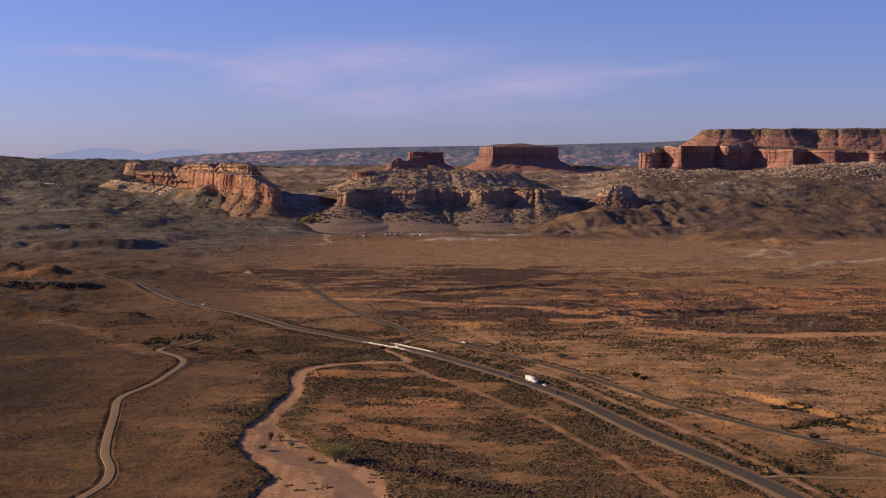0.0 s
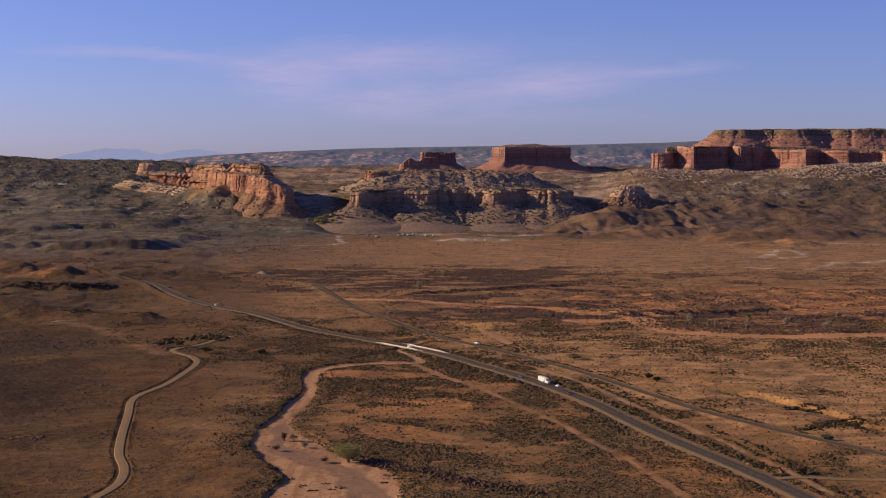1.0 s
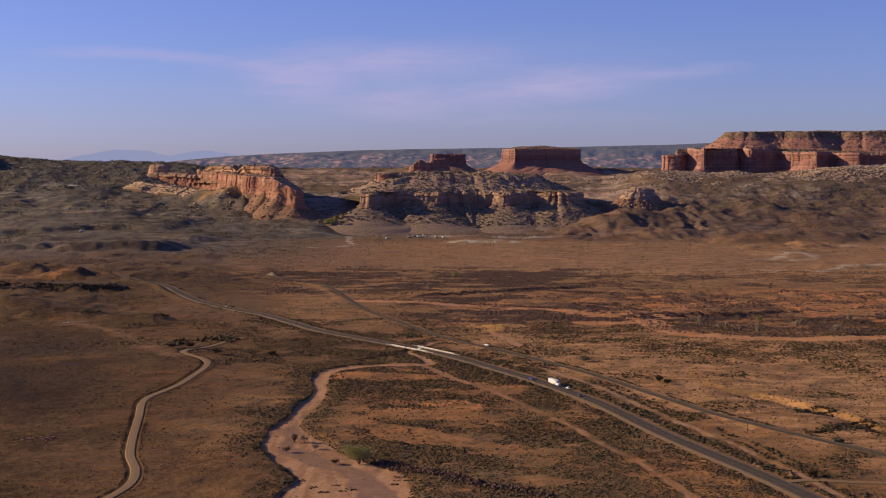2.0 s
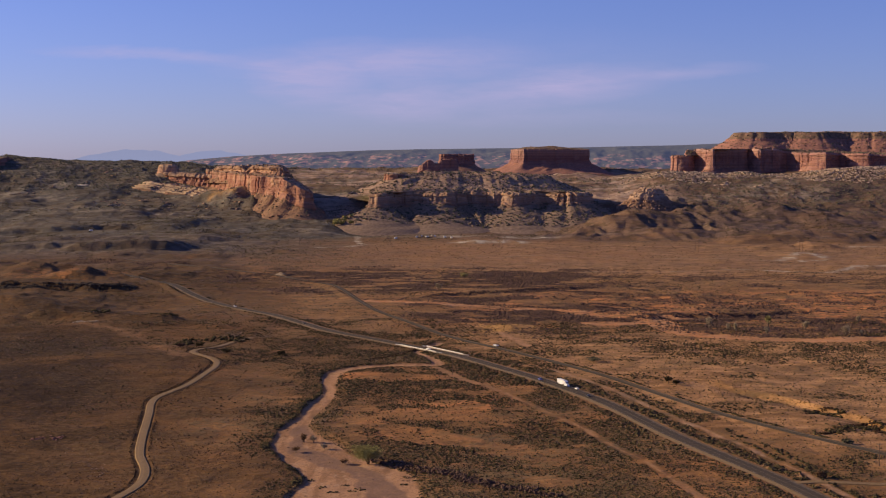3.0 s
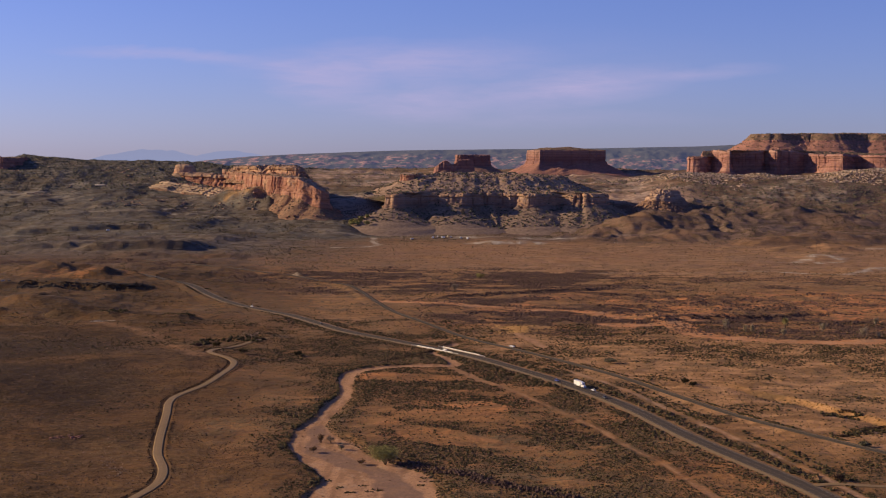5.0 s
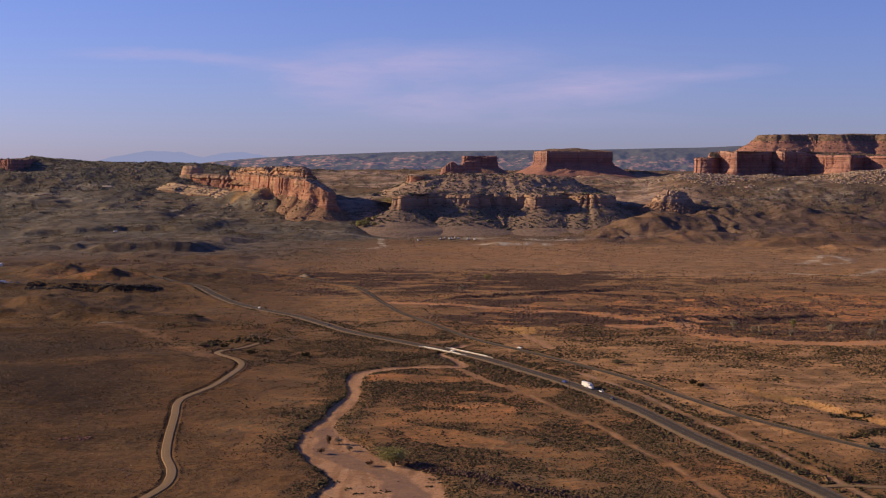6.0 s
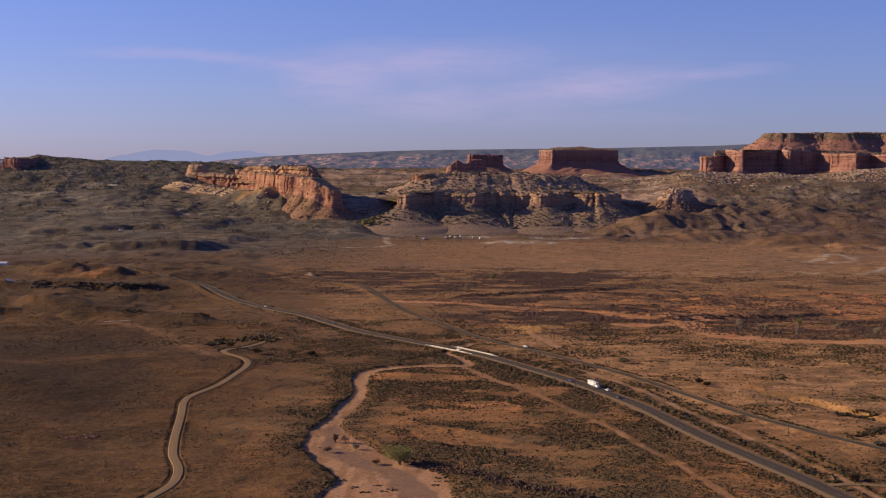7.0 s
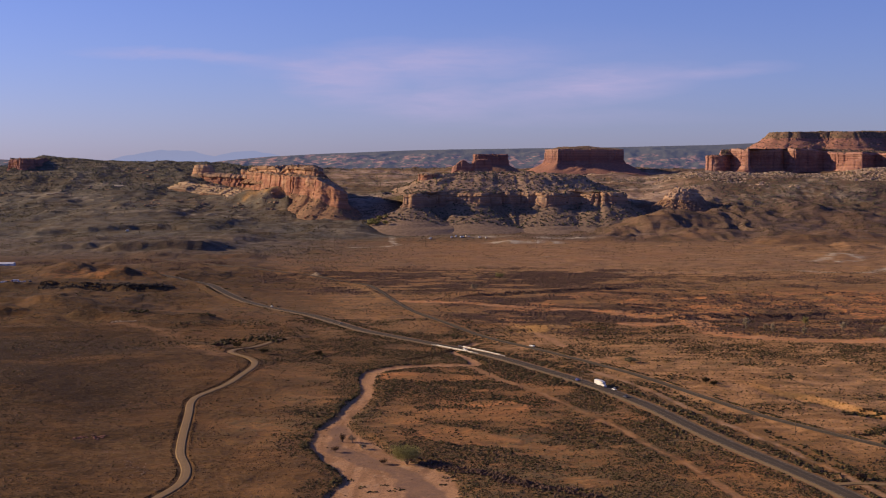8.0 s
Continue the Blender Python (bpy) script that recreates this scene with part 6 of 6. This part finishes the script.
# ---- trees ----
def tree(label, x, y, height, width, leaves, leaf_mat, seed, stems=4, leaf=0.5, group="trees by the wash", fill=1.0):
    """A many-stemmed tree: tapered trunk and limbs, and a crown of small leaf clumps with gaps."""
    g = random.Random(seed)
    z = surface(x, y) if y > 3000 else float(ground([x], [y])[0])
    ob = thing("tree", label, "tree", group, at=(x, y, z - 0.15))
    bm = bmesh.new()
    tips = []
    for s in range(stems):
        a = s * 2 * math.pi / stems + g.uniform(-0.5, 0.5)
        lean = g.uniform(0.2, 0.75) * width * 0.35
        p0 = Vector((math.cos(a) * 0.25, math.sin(a) * 0.25, 0))
        p1 = Vector((math.cos(a) * lean * 0.45, math.sin(a) * lean * 0.45, height * g.uniform(0.28, 0.4)))
        p2 = Vector((math.cos(a) * lean, math.sin(a) * lean, height * g.uniform(0.6, 0.85)))
        w = height * 0.022
        rod(bm, p0, p1, w, w * 0.75, 6)
        rod(bm, p1, p2, w * 0.75, w * 0.3, 6)
        tips += [p2, p1.lerp(p2, 0.5)]
        for _ in range(4):
            q = p1.lerp(p2, g.uniform(0, 0.9))
            b = a + g.uniform(-1.5, 1.5)
            e = q + Vector((math.cos(b), math.sin(b), g.uniform(0.15, 0.9))) * width * g.uniform(0.12, 0.26)
            rod(bm, q, e, w * 0.4, w * 0.12, 5)
            tips += [e, q.lerp(e, 0.6)]
    part("trunk", bm, BARK, ob, soft=True)
    r = np.random.RandomState(seed)
    cen = np.array([tuple(t) for t in tips])
    n = leaves
    c = cen[r.randint(len(cen), size=n)] + r.randn(n, 3) * np.array([width * 0.11, width * 0.11, height * 0.09]) * fill
    c[:, 2] = np.clip(c[:, 2], height * 0.12, height * 1.02)
    a, b = r.randn(n, 3), r.randn(n, 3)
    a /= np.linalg.norm(a, axis=1)[:, None]
    b -= a * (a * b).sum(1)[:, None]
    b /= np.linalg.norm(b, axis=1)[:, None]
    s = (leaf * (0.5 + r.rand(n)))[:, None]
    co = np.stack([c - a * s, c + b * s * 0.55, c + a * s, c - b * s * 0.55], 1).reshape(-1, 3)
    me = poly_mesh("crown", co, np.arange(4 * n).reshape(n, 4), leaf_mat, False)
    under(new("crown", me), ob)
    return ob


tree("broad spring-green cottonwood bush on the bank of the dry wash", -58, 778, 10.0, 16, 7000, COTTON, 3, 9, 0.30, fill=1.15)
for i, (tx, ty, hh, ww) in enumerate(((-100, 838, 6.0, 4.0), (-94, 836, 5.0, 5.0), (-101, 808, 3.2, 6.5), (-86, 818, 3.6, 4.5), (-71, 778, 3.0, 5.0))):
    tree("thin brown leafless shrub standing in the sandy wash", tx, ty, hh, ww, 260, (DRY, PALE_TREE)[i % 2], 20 + i, 5, 0.35)
for i, (tx, ty, hh, ww) in enumerate(((226, 1400, 11, 8), (240, 1372, 8, 5), (246, 1368, 9, 5), (272, 1352, 8, 6), (288, 1425, 12, 8), (316, 1388, 10, 8), (342, 1340, 10, 11), (356, 1338, 6, 5), (385, 1460, 9, 7))):
    tree("pale grey-green cottonwood in the creek thicket" if i != 4 else "light green cottonwood in the creek thicket", tx, ty, hh * 1.05, ww * 0.95, 1000, COTTON if i == 4 else PALE_TREE, 40 + i, 6, 0.32, "trees by the creek")
for i, (tx, ty, hh, ww, lm) in enumerate(((-14, 1985, 9, 14, COTTON), (-44, 1780, 10, 12, PALE_TREE), (-205, 1185, 4, 9, SAGE), (-160, 1190, 4, 7, SAGE), (-236, 1236, 5, 9, SAGE), (-250, 1225, 4, 7, THICKET),
                                          (142, 1062, 5, 6, SAGE), (146, 1050, 4, 5, SAGE), (96, 1165, 3.5, 13, JUNIPER), (176, 738, 3.5, 6, DRY), (214, 832, 2.6, 7, JUNIPER))):
    tree("rounded bush standing by itself on the valley floor", tx, ty, hh, ww, 600, lm, 60 + i, 5, 0.5, "bushes on the valley floor")
for i in range(9):
    g = random.Random(80 + i)
    tree("bright green cottonwood at the mouth of the canyon", -288 + g.uniform(-26, 30), 3205 + g.uniform(-30, 30), g.uniform(7, 11), g.uniform(11, 16), 420, COTTON, 90 + i, 4, 1.1, "trees at the canyon mouth")


# ---- poles and towers ----
def at_ground(x, y, d=0.0):
    return (x, y, float(ground([x], [y])[0]) + d)


def power_pole(x, y, turn):
    ob = thing("utility_pole", "tall weathered wooden power pole with one crossarm", "pole", "poles along the highway", at=at_ground(x, y, -0.3), turn=turn)
    part("pole", rod(bmesh.new(), (0, 0, 0), (0, 0, 12.8), 0.22, 0.15, 8), WOOD, ob)
    part("crossarm", boxes(((2.6, 0.13, 0.16), (0, 0.18, 11.9), 0.02)), WOOD, ob)
    for o in (-1.15, -0.4, 0.4, 1.15):
        part("insulator", rod(bmesh.new(), (o, 0.18, 11.98), (o, 0.18, 12.25), 0.07, 0.04, 6), ROOF_GREY, ob)
    return ob


for px, py in ((-150, 1225), (-84, 1158), (-17, 1091), (50, 1033), (113, 935), (168, 863), (215, 770), (262, 690)):
    power_pole(px, py, -40)


def h_frame(x, y, turn, hh=19.0):
    ob = thing("transmission_tower", "far wooden H-frame transmission tower in the valley", "tower", "transmission line", at=at_ground(x, y, -0.4), turn=turn)
    for o in (-2.6, 2.6):
        part("pole", rod(bmesh.new(), (o, 0, 0), (o, 0, hh), 0.28, 0.2, 8), WOOD, ob)
    part("crossarm", boxes(((11.0, 0.3, 0.4), (0, 0, hh - 2.5), 0.03)), WOOD, ob)
    part("brace", rod(rod(bmesh.new(), (-2.6, 0, hh * 0.45), (2.6, 0, hh - 3), 0.14), (2.6, 0, hh * 0.45), (-2.6, 0, hh - 3), 0.14), WOOD, ob)
    for o in (-5.0, 0, 5.0):
        part("insulator", rod(bmesh.new(), (o, 0, hh - 4.2), (o, 0, hh - 2.7), 0.12, 0.12, 6), ROOF_GREY, ob)


for px, py in ((-330, 2760), (-160, 2745), (50, 2725), (231, 2706), (408, 2670), (590, 2635)):
    h_frame(px, py, 0)


# ---- bridge railings ----
def parapet(x0, y0, x1, y1):
    L = math.hypot(x1 - x0, y1 - y0)
    z = HIGHWAY_Z[np.argmin(np.hypot(HIGHWAY[:, 0] - (x0 + x1) / 2, HIGHWAY[:, 1] - (y0 + y1) / 2))]
    ob = thing("bridge_railing", "long whitewashed concrete bridge railing beside the highway", "railing", "bridge railings", at=((x0 + x1) / 2, (y0 + y1) / 2, z - 0.15), turn=math.degrees(math.atan2(y1 - y0, x1 - x0)))
    part("base", boxes(((L, 0.5, 0.35), (0, 0, 0.18), 0.03)), TAN, ob)
    part("rail", boxes(((L, 0.40, 0.40), (0, 0, 0.98), 0.04)), CONCRETE, ob)
    k = int(L / 2.6)
    for i in range(k + 1):
        part("post", boxes(((0.45, 0.34, 0.6), (-L / 2 + 0.25 + i * (L - 0.5) / k, 0, 0.56))), TAN, ob)
    for s in (-1, 1):
        part("guardrail", boxes(((9.0, 0.1, 0.3), (s * (L / 2 + 4.6), 0, 0.72), 0.02), *[((0.16, 0.16, 0.75), (s * (L / 2 + 1 + 2.4 * i), -0.14, 0.36)) for i in range(4)]), CHROME, ob, "galvanised guardrail end")


def beside(px, py, off):
    """A place at a given offset to the right of the highway, next to a point of it, with its height and heading."""
    i = int(np.argmin(np.hypot(HIGHWAY[:, 0] - px, HIGHWAY[:, 1] - py)))
    t = HIGHWAY[min(i + 1, len(HIGHWAY) - 1)] - HIGHWAY[max(i - 1, 0)]
    t = t / np.linalg.norm(t)
    along = np.dot(np.array([px, py]) - HIGHWAY[i], t)
    p = HIGHWAY[i] + t * along + np.array([t[1], -t[0]]) * off
    return float(p[0]), float(p[1]), float(HIGHWAY_Z[i]), math.degrees(math.atan2(t[1], t[0]))


a, b = beside(-71, 1264, 6.6), beside(-46, 1216, 6.6)
parapet(a[0], a[1], b[0], b[1])
a, b = beside(-45, 1258, -6.6), beside(-14, 1207, -6.6)
parapet(a[0], a[1], b[0], b[1])


# ---- vehicles ----
def wheel(parent, x, y, r, w):
    bm = rod(bmesh.new(), (x, y - w / 2, r), (x, y + w / 2, r), r, seg=14)
    ob = part("wheel", bm, RUBBER, parent)
    s = 1 if y > 0 else -1
    part("rim", rod(bmesh.new(), (x, y + s * w * 0.5, r), (x, y + s * (w * 0.5 + 0.02), r), r * 0.55, seg=10), CHROME, ob)


def loft(sections, width):
    """A body from side-view sections (x, z low, z high, width factor), rounded by a bevel."""
    bm = bmesh.new()
    rows = []
    for x, z0, z1, k in sections:
        w = width * k / 2
        rows.append([bm.verts.new(v) for v in ((x, -w, z0), (x, w, z0), (x, w, z0 + (z1 - z0) * 0.72), (x, w * 0.9, z1), (x, -w * 0.9, z1), (x, -w, z0 + (z1 - z0) * 0.72))])
    for p, q in zip(rows, rows[1:]):
        for i in range(6):
            bm.faces.new((p[i], p[(i + 1) % 6], q[(i + 1) % 6], q[i]))
    bm.faces.new(rows[0])
    bm.faces.new(rows[-1][::-1])
    return bm


def car(label, at, turn, paint, kind="sedan", group="cars on the highway"):
    ob = thing("car", label, "car", group, at=at, turn=turn)
    L, W = 4.7, 1.85
    part("body", loft([(-2.35, 0.42, 0.82, 0.88), (-2.2, 0.3, 0.98, 0.97), (-1.2, 0.26, 1.0, 1), (1.0, 0.26, 0.98, 1), (2.0, 0.28, 0.86, 0.96), (2.35, 0.38, 0.66, 0.84)], W), paint, ob, soft=False)
    top = 1.46 if kind == "sedan" else 1.75
    rear = -1.75 if kind == "sedan" else -2.2
    part("windows", loft([(rear, 0.96, 1.0, 0.86), (rear + 0.6, 0.97, top - 0.05, 0.84), (0.35, 0.97, top - 0.05, 0.84), (1.15, 0.96, 1.0, 0.86)], W), GLASS, ob, "dark window glass")
    part("roof", boxes(((abs(rear) + 0.15, W * 0.74, 0.06), ((rear + 0.75) / 2 + 0.02, 0, top - 0.02), 0.02)), paint, ob)
    for x in (-1.4, 1.42):
        for y in (-W / 2 + 0.1, W / 2 - 0.1):
            wheel(ob, x, y, 0.34, 0.22)
    for y in (-0.62, 0.62):
        part("headlight", boxes(((0.06, 0.36, 0.14), (2.3, y, 0.64))), CHROME, ob)
        part("tail_light", boxes(((0.06, 0.3, 0.14), (-2.33, y, 0.76))), STEEL, ob)
    return ob


def semi(at, turn):
    ob = thing("truck", "white articulated lorry with a long box trailer on the highway", "truck", at=at, turn=turn)
    tr = part("trailer", boxes(((10.8, 2.6, 2.85), (-1.7, 0, 2.68), 0.05)), WHITE, ob, "white box trailer")
    for i in range(10):
        for s in (-1, 1):
            part("rib", boxes(((0.05, 0.03, 2.7), (-6.9 + i * 1.15, s * 1.31, 2.68))), CHROME, tr)
    part("skirt", boxes(((4.5, 2.4, 0.5), (-1.5, 0, 0.95))), WHITE, ob)
    part("cab", loft([(4.15, 0.7, 3.7, 0.96), (4.5, 0.6, 3.75, 1), (6.0, 0.6, 3.7, 1), (6.5, 0.6, 2.3, 0.95)], 2.5), WHITE, ob, "white sleeper cab")
    part("hood", loft([(6.4, 0.6, 2.15, 0.82), (7.6, 0.55, 1.95, 0.78), (8.2, 0.5, 1.75, 0.7)], 2.5), WHITE, ob)
    part("windscreen", boxes(((0.05, 2.0, 0.75), (6.33, 0, 2.75))), GLASS, ob)
    part("bumper", boxes(((0.3, 2.4, 0.45), (8.25, 0, 0.6), 0.05)), CHROME, ob)
    part("chassis", boxes(((14.2, 1.0, 0.3), (0.6, 0, 0.95))), DARK, ob)
    for s in (-1, 1):
        part("window", boxes(((0.9, 0.04, 0.6), (5.7, s * 1.26, 2.6))), GLASS, ob)
        part("fuel_tank", rod(bmesh.new(), (4.2, s * 0.95, 0.75), (5.7, s * 0.95, 0.75), 0.33, seg=12), CHROME, ob)
        part("exhaust", rod(bmesh.new(), (4.25, s * 1.18, 1.0), (4.25, s * 1.18, 4.1), 0.09), CHROME, ob)
        for x in (-6.0, -4.8, 2.6, 3.9):
            wheel(ob, x, s * 1.0, 0.5, 0.55)
        wheel(ob, 7.3, s * 1.02, 0.5, 0.32)
    return ob


def on_road(fn, px, py, off, *args, back=False, **kw):
    x, y, z, h = beside(px, py, off)
    return fn(*args[:1], (x, y, z + 0.1), h + (180 if back else 0), *args[1:], **kw) if fn is car else fn((x, y, z + 0.1), h + (180 if back else 0))


on_road(semi, 56, 1036, -2.9)
on_road(car, 48, 1063, 1.8, "small blue saloon car on the highway", BLUE)
on_road(car, 71, 1021, -4.4, "white saloon car on the highway", WHITE, back=True)
on_road(car, 78, 990, 1.8, "dark saloon car on the highway", DARK)
on_road(car, -167, 1428, 1.8, "dark saloon car on the highway", DARK, back=True)
on_road(car, -265, 1600, -1.8, "white van on the highway", WHITE, "van", back=True)
on_road(car, -44, 1240, 1.8, "white saloon car crossing the bridge", WHITE)
i = int(np.argmin(np.hypot(RAIL[:, 0] - 17, RAIL[:, 1] - 1260)))
wagon = thing("rail_wagon", "short white flat-sided wagon standing on the railway", "wagon", at=(float(RAIL[i, 0]), float(RAIL[i, 1]), float(RAIL_Z[i]) + 0.3), turn=-62)
part("body", boxes(((6.0, 2.2, 0.8), (0, 0, 1.3), 0.06)), WHITE, wagon)
part("frame", boxes(((6.4, 1.8, 0.2), (0, 0, 0.8))), DARK, wagon)
for wx in (-2.2, -1.4, 1.4, 2.2):
    for wy in (-0.75, 0.75):
        wheel(wagon, wx, wy, 0.42, 0.14)


def camper(x, y, turn, L, label, roof=WHITE, wall=WHITE):
    ob = thing("camper", label, "camper", "campers at the camp", at=at_ground(x, y, 0.05), turn=turn)
    part("body", boxes(((L, 2.5, 2.5), (0, 0, 1.85), 0.12)), wall, ob)
    part("roof", boxes(((L - 0.4, 2.2, 0.16), (0, 0, 3.17), 0.04)), roof, ob)
    for s in (-1, 1):
        part("window", boxes(((1.2, 0.04, 0.6), (L * 0.22, s * 1.26, 2.1))), GLASS, ob)
        part("window", boxes(((0.9, 0.04, 0.6), (-L * 0.25, s * 1.26, 2.1))), GLASS, ob)
        for k in (-0.35, 0.35):
            wheel(ob, k * 1.3, s * 1.1, 0.38, 0.25)
    part("door", boxes(((0.7, 0.05, 1.8), (-0.2, -1.27, 1.6))), ROOF_GREY, ob)
    part("hitch", boxes(((1.4, 0.2, 0.15), (L / 2 + 0.7, 0, 0.6))), DARK, ob)
    return ob


camper(-160, 2965, 62, 9.0, "long white camper trailer parked by itself")
for i, (cx, cy, ln) in enumerate(((-117, 2978, 7.5), (-108, 2988, 8.5), (-96, 2981, 10.0), (-87, 2993, 6.5), (-81, 2985, 7.0), (-60, 2974, 6.5), (-46, 2966, 5.5))):
    camper(cx, cy, (70, 95, 55, 100, 80, 62, 110)[i], ln, "white camper trailer among others at the camp", ROOF_GREY if i % 3 else WHITE, TAN if i == 3 else WHITE)
camper(-802, 3027, 30, 7.0, "white camper parked alone on a grey slope")
camper(-636, 1796, 15, 8.0, "white camper standing near a low ridge")
camper(-622, 1800, -10, 7.0, "white camper standing near a low ridge", ROOF_GREY)

for i, (px, py, paint, kind, label) in enumerate(((-632, 1776, WHITE, "van", "white van parked in a row by a low ridge"), (-625, 1778, DARK, "sedan", "dark saloon car parked in a row by a low ridge"), (-618, 1776, BLUE, "sedan", "blue saloon car parked in a row by a low ridge"),
                                                  (-611, 1780, WHITE, "sedan", "white saloon car parked in a row by a low ridge"), (-604, 1777, WHITE, "van", "white van parked in a row by a low ridge"), (-597, 1781, DARK, "van", "dark van parked at the end of a row"))):
    car(label, at_ground(px, py, 0.06), (20, 200, 25, 15, 195, 60)[i], paint, kind, "cars parked by the ridge")


def shed(x, y, turn, L):
    ob = thing("shed", "long low white metal shed on the far valley floor", "building", at=at_ground(x, y, -0.2), turn=turn)
    part("wall", boxes(((L, 14, 4.2), (0, 0, 2.1))), WHITE, ob)
    bm = bmesh.new()
    v = [bm.verts.new(p) for p in ((-L / 2 - 0.5, -7.6, 4.1), (L / 2 + 0.5, -7.6, 4.1), (L / 2 + 0.5, 0, 6.2), (-L / 2 - 0.5, 0, 6.2), (-L / 2 - 0.5, 7.6, 4.1), (L / 2 + 0.5, 7.6, 4.1))]
    for f in ((0, 1, 2, 3), (3, 2, 5, 4), (0, 3, 4), (1, 5, 2)):
        bm.faces.new([v[i] for i in f])
    part("roof", bm, WHITE, ob, "pale metal roof")
    for i in range(4):
        part("door", boxes(((3.6, 0.1, 3.4), (-L * 0.36 + i * L * 0.24, -7.06, 1.75))), ROOF_GREY, ob)


shed(-782, 2190, 4, 48)
